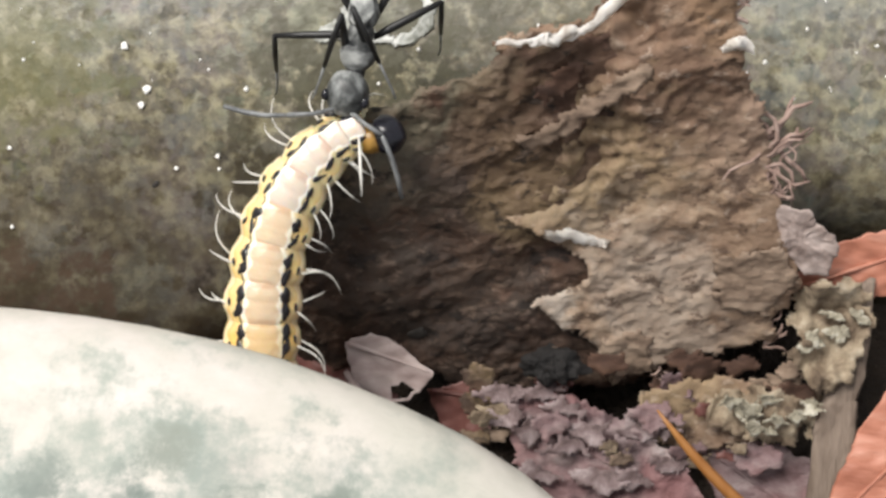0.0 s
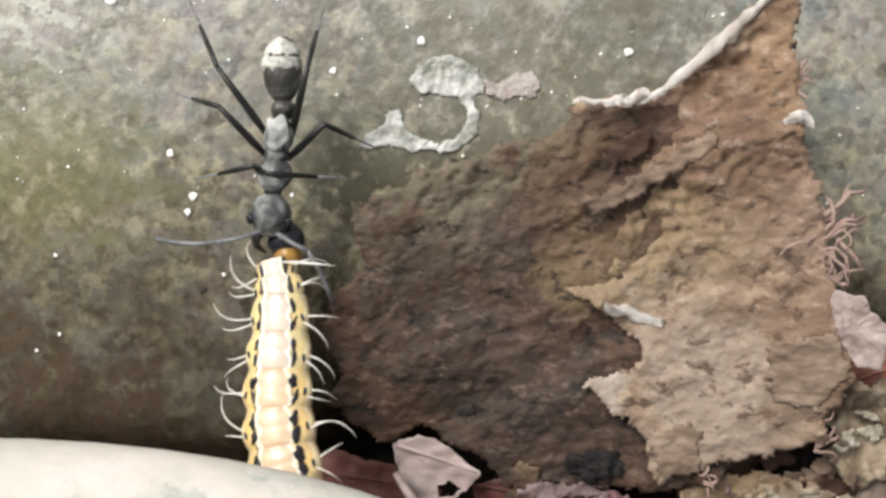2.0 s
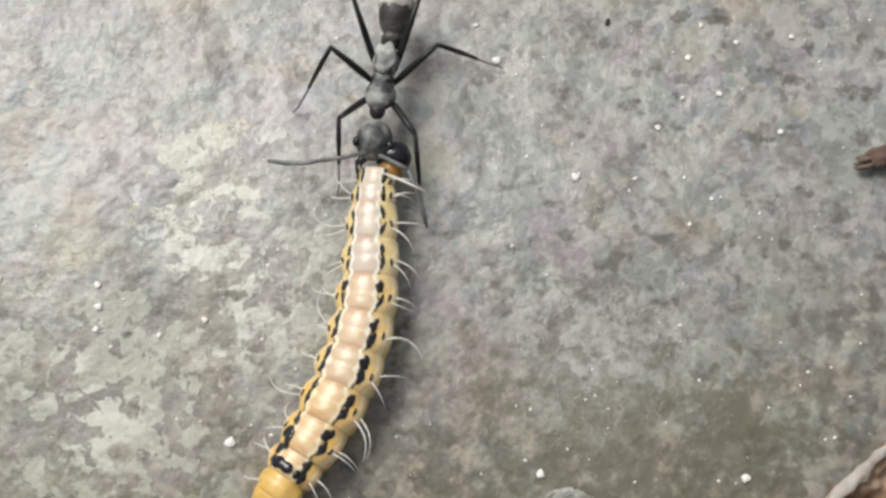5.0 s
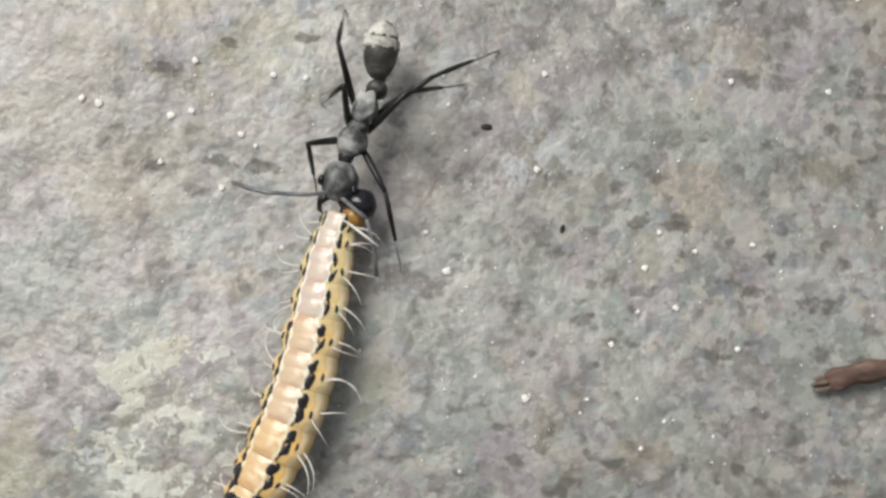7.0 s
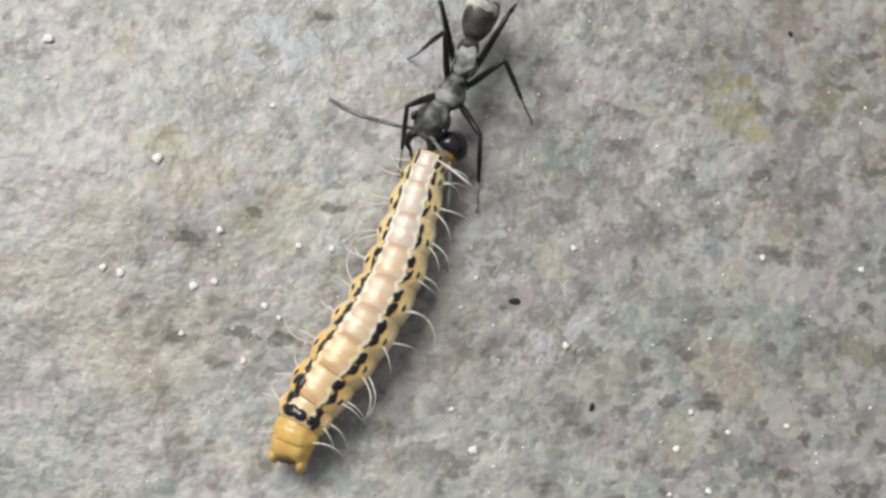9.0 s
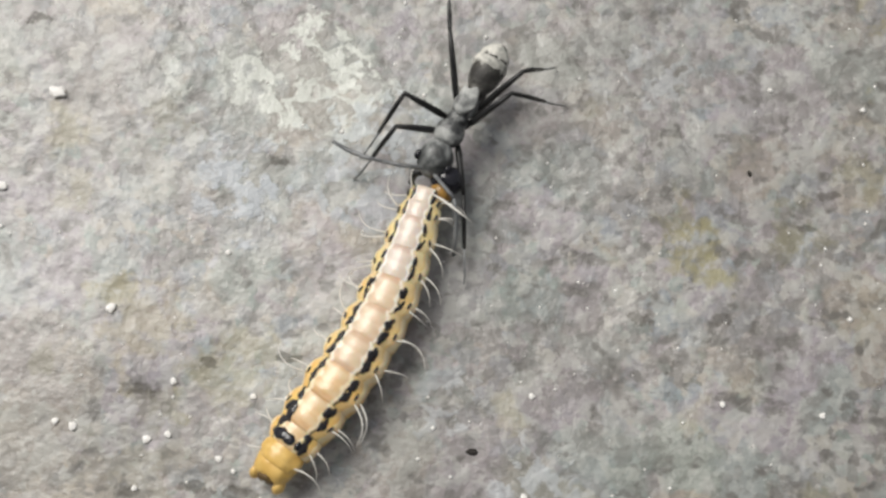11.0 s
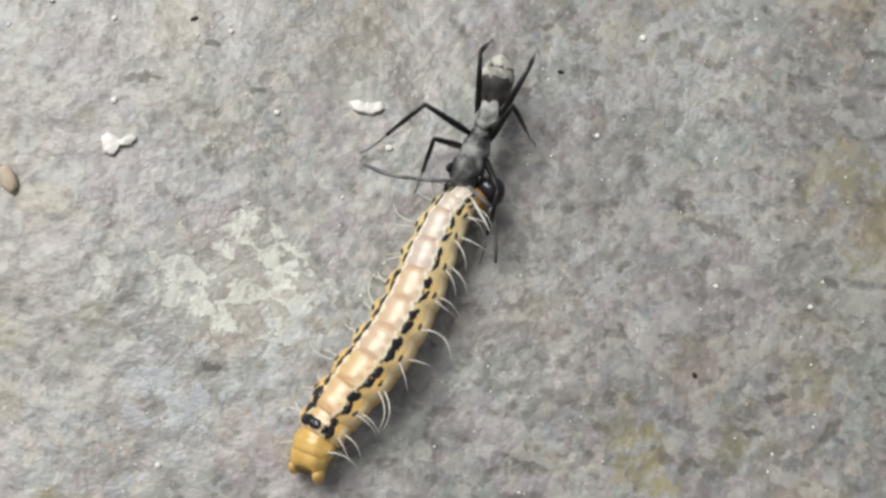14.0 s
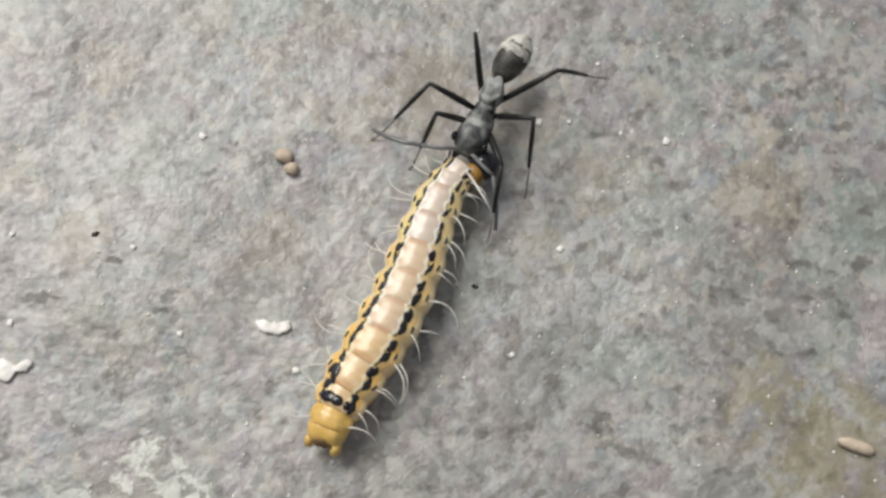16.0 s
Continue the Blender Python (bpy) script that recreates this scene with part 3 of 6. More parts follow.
RIM = plain("pale_bark_rim", [(0.30, (0.56, 0.47, 0.39)), (0.44, (0.80, 0.75, 0.69)), (0.62, (0.93, 0.91, 0.88))], 500, 0.7, 0.3, 0.0003, (1, 0.4, 1))
SILK_PINK = plain("dried_pinkish_film", [(0.3, (0.20, 0.17, 0.15)), (0.5, (0.38, 0.33, 0.30)), (0.7, (0.55, 0.50, 0.46))], 600, 0.6, 0.5, 0.0004)
SILK = plain("dried_pale_film", [(0.34, (0.20, 0.205, 0.17)), (0.5, (0.42, 0.43, 0.395)), (0.66, (0.66, 0.67, 0.63))], 420, 0.35, 0.5, 0.0004)
STONE = plain("cream_stone", [(0.34, (0.50, 0.475, 0.43)), (0.46, (0.62, 0.58, 0.52)), (0.58, (0.67, 0.62, 0.57)), (0.72, (0.71, 0.67, 0.63))], 170, 0.7, 0.25, 0.0004,
              (0.8, 1.2, 1), (0, 0, 0.2), (0.50, 0.50, 0.43), 0.52)
blotched(STONE, [(4, 34, 16, (0.50, 0.51, 0.45), 0.8), (12, 41.5, 4.0, (0.22, 0.265, 0.24), 0.85), (17, 43, 3.2, (0.22, 0.265, 0.24), 0.8), (23, 43.5, 2.6, (0.24, 0.28, 0.25), 0.75),
                (5, 41.5, 4.2, (0.22, 0.265, 0.24), 0.85), (-4, 41.5, 4.2, (0.22, 0.27, 0.245), 0.85), (-13, 40, 5.0, (0.24, 0.285, 0.255), 0.8), (-26, 37, 6.0, (0.24, 0.285, 0.255), 0.8), (-8, 37, 9, (0.30, 0.345, 0.31), 0.7), (6, 37, 9, (0.30, 0.345, 0.31), 0.7),
                (18, 39, 8, (0.31, 0.35, 0.31), 0.65), (-19, 42, 4, (0.29, 0.33, 0.30), 0.7), (10, 45, 3, (0.36, 0.39, 0.34), 0.6), (-4, 45.5, 2.5, (0.38, 0.41, 0.36), 0.55), (26, 41, 5, (0.30, 0.34, 0.30), 0.7), (13, 41.8, 2.0, (0.16, 0.19, 0.17), 0.85), (8.5, 42.6, 1.8, (0.17, 0.20, 0.18), 0.8), (18.5, 41.4, 2.0, (0.16, 0.19, 0.16), 0.8),
                (2, 41, 2.2, (0.16, 0.195, 0.175), 0.85), (-7, 41.2, 2.2, (0.18, 0.215, 0.19), 0.8), (23.5, 42, 1.6, (0.18, 0.21, 0.18), 0.75), (14.5, 44.4, 1.3, (0.24, 0.26, 0.22), 0.7), (-16, 41, 2.4, (0.17, 0.205, 0.18), 0.8)],
        230, 5.0, 1.1)
SOIL = plain("dark_soil", [(0.3, (0.010, 0.007, 0.005)), (0.6, (0.035, 0.024, 0.016)), (0.8, (0.08, 0.055, 0.04))], 160, 0.95, 0.9, 0.002)
LEAF_PALE = plain("greyish_pink_leaf", [(0.3, (0.242, 0.176, 0.167)), (0.5, (0.406, 0.325, 0.307)), (0.75, (0.535, 0.456, 0.431))], 350, 0.6, 0.4, 0.0002, (0.6, 1.6, 1), (0, 0, 0.8))
LEAF_GREY = plain("pale_grey_flap", [(0.3, (0.20, 0.145, 0.125)), (0.5, (0.38, 0.305, 0.275)), (0.75, (0.53, 0.45, 0.415))], 450, 0.65, 0.4, 0.0003)
TATTER = plain("shaggy_bark_fibre", [(0.3, (0.17, 0.105, 0.082)), (0.5, (0.34, 0.235, 0.195)), (0.75, (0.50, 0.39, 0.34))], 500, 0.8, 0.5, 0.0004)
LEAF_PURPLE = plain("purple_brown_leaf", [(0.25, (0.0778, 0.0432, 0.0439)), (0.45, (0.202, 0.138, 0.14)), (0.6, (0.311, 0.242, 0.237)), (0.8, (0.428, 0.38, 0.368))], 420, 0.75, 0.6, 0.0005,
                    (0.7, 1.3, 1), (0, 0, -0.5), (0.20, 0.09, 0.09), 0.5)
LEAF_LILAC = plain("lilac_grey_leaf", [(0.34, (0.06, 0.036, 0.034)), (0.48, (0.18, 0.128, 0.126)), (0.68, (0.40, 0.33, 0.33))], 520, 0.7, 0.5, 0.0003)
LEAF_RED = plain("red_brown_leaf", [(0.3, (0.26, 0.085, 0.05)), (0.55, (0.45, 0.18, 0.115)), (0.8, (0.60, 0.33, 0.25))], 300, 0.55, 0.4, 0.0002, (0.4, 1.6, 1), (0, 0, 1.2))
LEAF_MAROON = plain("maroon_leaf", [(0.3, (0.09, 0.035, 0.03)), (0.7, (0.22, 0.09, 0.075))], 300, 0.5, 0.3, 0.0002)
NEEDLE = plain("orange_needle", [(0.3, (0.245, 0.0924, 0.021)), (0.7, (0.418, 0.198, 0.063))], 300, 0.4, 0.2, 0.0001, (1, 0.2, 1))
WOOD = plain("grey_brown_wood", [(0.3, (0.115, 0.0828, 0.0612)), (0.55, (0.216, 0.166, 0.13)), (0.8, (0.331, 0.274, 0.223))], 260, 0.8, 0.6, 0.0005, (2.2, 0.35, 1))
STICK = plain("brown_stick", [(0.3, (0.06, 0.034, 0.026)), (0.5, (0.15, 0.092, 0.07)), (0.75, (0.42, 0.33, 0.27))], 420, 0.7, 0.6, 0.0004, (0.3, 1.6, 1))
FRAY = plain("greenish_frayed_lichen", [(0.3, (0.048, 0.030, 0.019)), (0.44, (0.162, 0.118, 0.079)), (0.58, (0.316, 0.253, 0.176)), (0.74, (0.536, 0.470, 0.370))], 420, 0.85, 0.6, 0.0005)
LICHEN = plain("pale_lichen", [(0.34, (0.14, 0.12, 0.08)), (0.48, (0.34, 0.31, 0.235)), (0.66, (0.58, 0.55, 0.46))], 900, 0.85, 0.6, 0.0004)
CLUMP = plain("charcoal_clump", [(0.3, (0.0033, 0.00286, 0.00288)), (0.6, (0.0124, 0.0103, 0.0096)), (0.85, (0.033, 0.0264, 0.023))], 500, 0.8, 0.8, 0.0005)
CRUMB = plain("white_crumb", [(0.3, (0.82, 0.80, 0.75)), (0.7, (0.93, 0.92, 0.89))], 600, 0.4, 0.15)
PEBBLE = plain("tan_grain", [(0.3, (0.48, 0.39, 0.29)), (0.7, (0.74, 0.64, 0.51))], 500, 0.6, 0.3)
PIT = plain("black_speck", [(0.3, (0.012, 0.010, 0.008)), (0.7, (0.04, 0.034, 0.03))], 500, 0.8, 0.4)


# ---- building ----
def mesh_of(name, bm, mat, smooth=True):
    me = bpy.data.meshes.new(name)
    bmesh.ops.scale(bm, vec=(MM, MM, MM), verts=bm.verts)
    bm.to_mesh(me)
    bm.free()
    for p in me.polygons:
        p.use_smooth = smooth
    me.materials.append(mat)
    return me


def part(name, bm, mat, parent=None, label="", m=None):
    ob = new(name, bm if isinstance(bm, bpy.types.Mesh) else mesh_of(name, bm, mat))
    if parent:
        ob.parent = parent
    if m is not None:
        ob.matrix_basis = m
    return tagged(ob, label)


def rough(x, y, z, size):
    return noise.noise(Vector((x, y, z)) / size)


def blob(rx, ry, rz, u=20, v=12, lump=0.0, size=1.0, seed=0.0):
    """A rounded lump with half-axes in mm."""
    bm = bmesh.new()
    bmesh.ops.create_uvsphere(bm, u_segments=u, v_segments=v, radius=1)
    for w in bm.verts:
        c = Vector((w.co.x * rx, w.co.y * ry, w.co.z * rz))
        w.co = c * (1 + lump * rough(c.x + seed, c.y, c.z - seed, size))
    return bm


def tube(points, radii, sides=8):
    """A round limb along points, with a radius at each, closed at both ends."""
    bm = bmesh.new()
    rings = []
    points = [Vector(p) for p in points]
    for i, p in enumerate(points):
        d = (points[min(i + 1, len(points) - 1)] - points[max(i - 1, 0)]).normalized()
        a = d.cross(Vector((0.31, 0.17, 0.93))).normalized()
        b = d.cross(a)
        rings.append([bm.verts.new(p + (a * math.cos(k * math.tau / sides) + b * math.sin(k * math.tau / sides)) * radii[i]) for k in range(sides)])
    for r, q in zip(rings, rings[1:]):
        for k in range(sides):
            bm.faces.new((r[k], r[(k + 1) % sides], q[(k + 1) % sides], q[k]))
    bm.faces.new(rings[0][::-1])
    bm.faces.new(rings[-1])
    bmesh.ops.recalc_face_normals(bm, faces=bm.faces)
    return bm


def joined(*meshes):
    out = bmesh.new()
    for b in meshes:
        me = bpy.data.meshes.new("piece")
        b.to_mesh(me)
        b.free()
        out.from_mesh(me)
        bpy.data.meshes.remove(me)
    return out


def sheet(corners, height, thick=0.3, turns=240, rings=26, ragged=0.5, fray=1.5, seed=0.0, hole=None):
    """A leaf or bark piece: a torn outline round its middle, a height over (x, y) and a thickness. Corners are round (0, 0)."""
    corners = [Vector(c) for c in corners]
    edge = []
    for k in range(turns):
        a = k * math.tau / turns
        d = Vector((math.cos(a), math.sin(a)))
        best = 0.2
        for p, q in zip(corners, corners[1:] + corners[:1]):
            e = q - p
            den = d.x * e.y - d.y * e.x
            if abs(den) > 1e-9:
                s = (p.x * e.y - p.y * e.x) / den
                u = (p.x * d.y - p.y * d.x) / den
                if s > 0 and -1e-6 <= u <= 1 + 1e-6:
                    best = max(best, s)
        x, y = d.x * best, d.y * best
        best += ragged * (rough(x, y, seed, fray) + 0.6 * rough(x, y, seed + 9, fray * 0.4) + 0.35 * rough(x, y, seed + 5, fray * 0.15))
        edge.append(d * max(best, 0.15))
    bm = bmesh.new()
    top, low = [], []
    for r in range(rings + 1):
        f = (r / rings) ** 0.8
        up, down = [], []
        for d in edge:
            x, y = d.x * f, d.y * f
            z = height(x, y)
            t = thick * (1 - 0.7 * f ** 6)
            up.append(bm.verts.new((x, y, z + t / 2)))
            down.append(bm.verts.new((x, y, z - t / 2)))
        top.append(up)
        low.append(down)
    for r in range(rings):
        if hole and hole[0] <= r < hole[1]:
            spans = range(turns)
            keep = [k for k in spans if not hole[2] <= k < hole[3]]
        else:
            keep = range(turns)
        for k in keep:
            n = (k + 1) % turns
            bm.faces.new((top[r][k], top[r + 1][k], top[r + 1][n], top[r][n]))
            bm.faces.new((low[r][n], low[r + 1][n], low[r + 1][k], low[r][k]))
    for k in range(turns):
        n = (k + 1) % turns
        bm.faces.new((top[-1][k], low[-1][k], low[-1][n], top[-1][n]))
    bmesh.ops.remove_doubles(bm, verts=bm.verts, dist=0.0005)
    return bm


def inside(corners, x, y):
    odd = False
    for (ax, ay), (bx, by) in zip(corners, corners[1:] + corners[:1]):
        if (ay > y) != (by > y) and x < ax + (y - ay) * (bx - ax) / (by - ay):
            odd = not odd
    return odd


def torn(corners, height, thick=0.3, step=0.2, ragged=0.5, fray=1.0, seed=0.0):
    """A crumbling sheet with a torn outline: a fine grid cut along ragged edges, with a height over (x, y)."""
    corners = [(c[0], c[1]) for c in corners]
    x0, x1 = min(c[0] for c in corners) - 1, max(c[0] for c in corners) + 1
    y0, y1 = min(c[1] for c in corners) - 1, max(c[1] for c in corners) + 1
    nx, ny = int((x1 - x0) / step) + 1, int((y1 - y0) / step) + 1
    rnd = random.Random(int(seed * 100) + 17)
    keep = {}
    for j in range(ny):
        for i in range(nx):
            x, y = x0 + (i + 0.5) * step, y0 + (j + 0.5) * step
            u = x + ragged * (rough(x, y, seed, fray) + 0.4 * rough(x, y, seed + 9, fray * 0.4))
            v = y + ragged * (rough(x, y, seed + 20, fray) + 0.4 * rough(x, y, seed + 29, fray * 0.4))
            if inside(corners, u, v):
                keep[i, j] = True
    bm = bmesh.new()
    top, low = {}, {}

    def corner(i, j):
        if (i, j) not in top:
            whole = all((i - a, j - b) in keep for a in (0, 1) for b in (0, 1))
            x, y = x0 + i * step, y0 + j * step
            far = 0.30 if whole else 0.36
            x, y = x + step * far * rnd.uniform(-1, 1), y + step * far * rnd.uniform(-1, 1)
            z = height(x, y)
            t = thick * (1 if whole else 0.45)
            top[i, j] = bm.verts.new((x, y, z + t / 2))
            low[i, j] = bm.verts.new((x, y, z - t / 2))
        return top[i, j], low[i, j]

    for i, j in keep:
        ring = [corner(i, j), corner(i + 1, j), corner(i + 1, j + 1), corner(i, j + 1)]
        bm.faces.new([r[0] for r in ring])
        bm.faces.new([r[1] for r in reversed(ring)])
        for (di, dj), (a, b) in (((0, -1), (0, 1)), ((1, 0), (1, 2)), ((0, 1), (2, 3)), ((-1, 0), (3, 0))):
            if (i + di, j + dj) not in keep:
                bm.faces.new((ring[b][0], ring[a][0], ring[a][1], ring[b][1]))
    return bm


# ---- ground, boulder and front stone ----
def build_ground():
    bm = bmesh.new()
    bmesh.ops.create_grid(bm, x_segments=160, y_segments=160, size=1)
    for w in bm.verts:
        far = max(abs(w.co.x), abs(w.co.y))
        r = 110 * far + 20000 * far ** 9
        k = r / max(far, 1e-6)
        x, y = w.co.x * k, w.co.y * k
        w.co = (x, y, 2.2 * rough(x, y, 0, 9) + 1.0 * rough(x, y, 3, 2.5) if r < 400 else 0)
    g = part("ground", bm, SOIL, None, "dark damp soil under the boulder", pose(0.01, -0.075, 0.0))
    tagged(g, category="soil", kind="structure")


def face_height(x, y):
    z = 0.45 * rough(x, y, 0, 14) + 0.11 * rough(x, y, 7, 4.5) + 0.07 * rough(x, y, 3, 2.0) + 0.05 * rough(x, y, 11, 1.0)
    lip = -112.5 + 5.0 * min(1.0, max(0.0, (x + 12) / 10)) + 7.0 * min(1.0, max(0.0, (x - 25) / 8))
    if y < lip:
        z -= 0.16 * (lip - y) ** 2
    if abs(x) > 55:
        z -= 0.012 * (abs(x) - 55) ** 2
    if y > 45:
        z -= 0.010 * (y - 45) ** 2
    return z


def build_boulder():
    def steps(a, b, fine):
        core = list(np.arange(a, b, fine))
        return [a - 60, a - 45, a - 32, a - 22, a - 14, a - 8, a - 4] + core + [b, b + 4, b + 8, b + 14, b + 22, b + 32, b + 45, b + 60]
    xs, ys = steps(-47, 50, 0.48), steps(-126, 38, 0.48)
    verts = [(x * MM, y * MM, face_height(x, y) * MM) for y in ys for x in xs]
    nx, ny = len(xs), len(ys)
    faces = [(j * nx + i, j * nx + i + 1, (j + 1) * nx + i + 1, (j + 1) * nx + i) for j in range(ny - 1) for i in range(nx - 1)]
    rim = list(range(nx)) + [j * nx + nx - 1 for j in range(1, ny)] + [(ny - 1) * nx + i for i in range(nx - 2, -1, -1)] + [j * nx for j in range(ny - 2, 0, -1)]
    back = len(verts)
    for k in rim:
        x, y, z = verts[k]
        verts.append((x * 0.9, (y + 0.04) * 0.9 - 0.04, -0.16))
    n = len(rim)
    faces += [(rim[(k + 1) % n], rim[k], back + k, back + (k + 1) % n) for k in range(n)]
    faces.append(tuple(back + k for k in range(n)))
    me = bpy.data.meshes.new("boulder")
    me.from_pydata(verts, [], faces)
    for p in me.polygons[:-1]:
        p.use_smooth = True
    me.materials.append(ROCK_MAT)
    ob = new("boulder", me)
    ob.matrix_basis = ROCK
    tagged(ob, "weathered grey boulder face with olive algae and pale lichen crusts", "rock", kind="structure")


def build_front_stone():
    bm = blob(60, 52, 13, 96, 64, 0.04, 22)
    ob = part("stone", bm, STONE, None, "smooth cream stone with grey-green mottling beside the boulder", on_rock(-22, -164.5, 17))
    tagged(ob, category="stone")


# ---- bark and litter ----
BARK_AT = (15.5, -101.5, 3.6)


def terraces(x, y, size, seed):
    """Layered flake edges: a slow noise cut into steps."""
    q = 2.6 * (rough(x, y, seed, size) + 0.45 * rough(x, y, seed + 5, size * 0.35) + 0.2 * rough(x, y, seed + 7, size * 0.12))
    f = q - math.floor(q)
    return math.floor(q) + min(1.0, f / 0.2)


def bark_height(x, y):
    """Height of the leaning bark over the boulder, about its middle."""
    z = 0.12 * x + 0.27 * y + 0.006 * (x - 2) ** 2
    along, across = 0.88 * x + 0.47 * y, -0.47 * x + 0.88 * y
    upper = min(1.0, max(0.0, (y + 1) / 8))
    z += (0.25 + 0.75 * upper) * 0.32 * rough(along * 0.4, across, 0, 3.4) + 0.4 * rough(x, y, 5, 5.0)
    z += (0.10 + 0.20 * upper) * terraces(along * 0.5, across, 4.2, 3.0) + 0.09 * terraces(x * 0.7, y, 2.2, 8.0) + 0.06 * terraces(x * 0.8, y, 1.1, 4.0)
    z += 0.09 * rough(x * 0.8, y, 8, 0.8) + 0.06 * rough(x * 0.8, y, 2, 0.4)
    z -= 0.6 * math.exp(-((across + 2.5 - 0.1 * along) / 1.5) ** 2) * (1 if x < 2 else math.exp(-(x - 2) / 3))
    return z


def build_bark():
    root = new("bark_piece")
    root.matrix_basis = on_rock(*BARK_AT)
    tagged(root, "torn piece of dead brown bark leaning on the boulder", "bark")

    def local(points, cx, cy):
        return [(x - BARK_AT[0] - cx, y - BARK_AT[1] - cy) for x, y in points]

    def layer(name, points, cx, cy, lift, mat, label, **extra):
        make = sheet if extra.pop("whole", False) else torn
        bm = make(local(points, cx, cy), lambda x, y: bark_height(x + cx, y + cy) + (lift(x + cx, y + cy) if callable(lift) else lift), **extra)
        return part(name, bm, mat, root, label, pose(cx * MM, cy * MM, 0))

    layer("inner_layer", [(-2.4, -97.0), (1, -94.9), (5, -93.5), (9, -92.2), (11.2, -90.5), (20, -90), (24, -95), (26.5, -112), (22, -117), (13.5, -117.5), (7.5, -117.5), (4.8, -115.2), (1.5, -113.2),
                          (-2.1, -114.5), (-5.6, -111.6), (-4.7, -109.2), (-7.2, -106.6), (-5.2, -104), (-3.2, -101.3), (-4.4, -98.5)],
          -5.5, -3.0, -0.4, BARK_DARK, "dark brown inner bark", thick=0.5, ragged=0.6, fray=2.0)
    layer("outer_layer", [(10.4, -90.4), (13.5, -89.6), (16.6, -89.0), (20, -85.9), (23.6, -82.2), (24.2, -80.8), (24.3, -83.5), (24.8, -86.6), (25.3, -89.8), (25.7, -92.2), (27.2, -95.4),
                          (27.5, -99.0), (29.5, -104.4), (30.6, -107.9), (29.6, -110.6), (28.9, -113.2), (25, -114.3), (21.9, -115.1), (18, -116.8), (16.9, -113.2), (14.6, -111.3),
                          (12.3, -109.6), (15.8, -108.2), (16.4, -106.4), (14, -104.6), (10.6, -102.9), (12.0, -101.8), (9.8, -100.9), (12.6, -99.8), (11.2, -98.9), (13.8, -98.0), (12.4, -96.9), (15.2, -95.6), (12, -93.8)],
          5.3, 0.5, lambda x, y: 0.6 - 1.5 * min(1.0, max(0.0, (2.6 - x + 0.25 * (y - 2) + 4.0 * rough(x, y, 11, 2.6) + 2.0 * rough(x, y, 12, 0.8)) / 4.5)) * min(1.0, max(0.0, (y + 2.5) / 2.0)), BARK_TAN, "tan flaking outer bark",
          thick=0.55, ragged=0.6, fray=1.3, seed=2)
    # loose flakes along the ridge and at the lower edge
    for ring, lift, mat in (([(11.5, -96.6), (14.0, -95.6), (17.0, -93.6), (20.0, -91.6), (20.4, -92.6), (17.2, -94.8), (14.4, -96.8), (12.2, -97.8)], 0.95, BARK_PALE),
                            ([(12.6, -93.6), (15.6, -91.6), (16.4, -92.4), (13.6, -94.6)], 0.6, BARK_FLAKE),
                            ([(24.6, -106.4), (28.8, -105.0), (30.2, -107.6), (28.4, -110.6), (25.2, -110.0)], 1.0, BARK_PALE),
                            ([(17.4, -112.6), (20.6, -112.0), (21.0, -115.6), (18.2, -116.6)], 0.9, BARK_PALE)):
        x, y = sum(p[0] for p in ring) / len(ring), sum(p[1] for p in ring) / len(ring)
        layer("flake", ring, x - BARK_AT[0], y - BARK_AT[1], lift, mat, "", thick=0.3, ragged=0.45, fray=0.8, seed=round(x % 7, 2))
    # pale rolled rim along the upper edge: a torn strip that curls over
    def curl(name, line, widths, lift, seed, label):
        bm, rows = bmesh.new(), []
        for k, (x, y) in enumerate(line):
            x, y = x - BARK_AT[0], y - BARK_AT[1]
            a, b = line[max(0, k - 1)], line[min(len(line) - 1, k + 1)]
            d = Vector((b[0] - a[0], b[1] - a[1], 0)).normalized()
            side = Vector((-d.y, d.x, 0))
            w = widths[k]
            base = Vector((x, y, bark_height(x, y) + lift))
            row = []
            for j in range(9):
                q = radians(-70 + 250 * j / 8)
                r = w * (1 + 0.5 * rough(k * 0.8, j * 0.6, seed, 1.0))
                row.append(bm.verts.new(base + side * (r * math.cos(q)) + Vector((0, 0, r * 0.8 * math.sin(q))) + d * 0.4 * rough(k, j * 0.5, seed + 3, 0.9)))
            rows.append(row)
        for p, q in zip(rows, rows[1:]):
            for j in range(8):
                bm.faces.new((p[j], p[j + 1], q[j + 1], q[j]))
        bmesh.ops.solidify(bm, geom=bm.faces[:], thickness=0.14)
        bmesh.ops.recalc_face_normals(bm, faces=bm.faces)
        part(name, bm, RIM, root, label)

    line = [(10.5 + 14.2 * k / 30, -90.2 + 0.5 * k / 30 + 8.7 * max(0, (k - 10) / 20) ** 1.2 + 0.3 * rough(k, 0, 0, 2.0)) for k in range(31)]
    curl("rolled_rim", line, [0.11 + 0.27 * math.exp(-((k - 18) / 6) ** 2) + 0.32 * abs(rough(k, 4, 0, 1.7)) for k in range(31)], 0.9, 0.0, "pale rolled rim of torn bark")
    line = [(12.4 + 3.4 * k / 14, -90.3 + 0.7 * k / 14 + 0.4 * rough(k, 5, 1, 2.5)) for k in range(15)]
    curl("rolled_flap", line, [0.10 + 0.30 * math.sin(0.2 + 2.8 * k / 14) * (1 + 0.8 * rough(k, 9, 3, 1.2)) for k in range(15)], 0.9, 3.0, "whitish crumpled flap at the bend of the rim")
    line = [(13.3 + 4.4 * k / 14, -103.9 - 1.1 * k / 14 + 0.35 * rough(k, 2, 2, 3.0)) for k in range(15)]
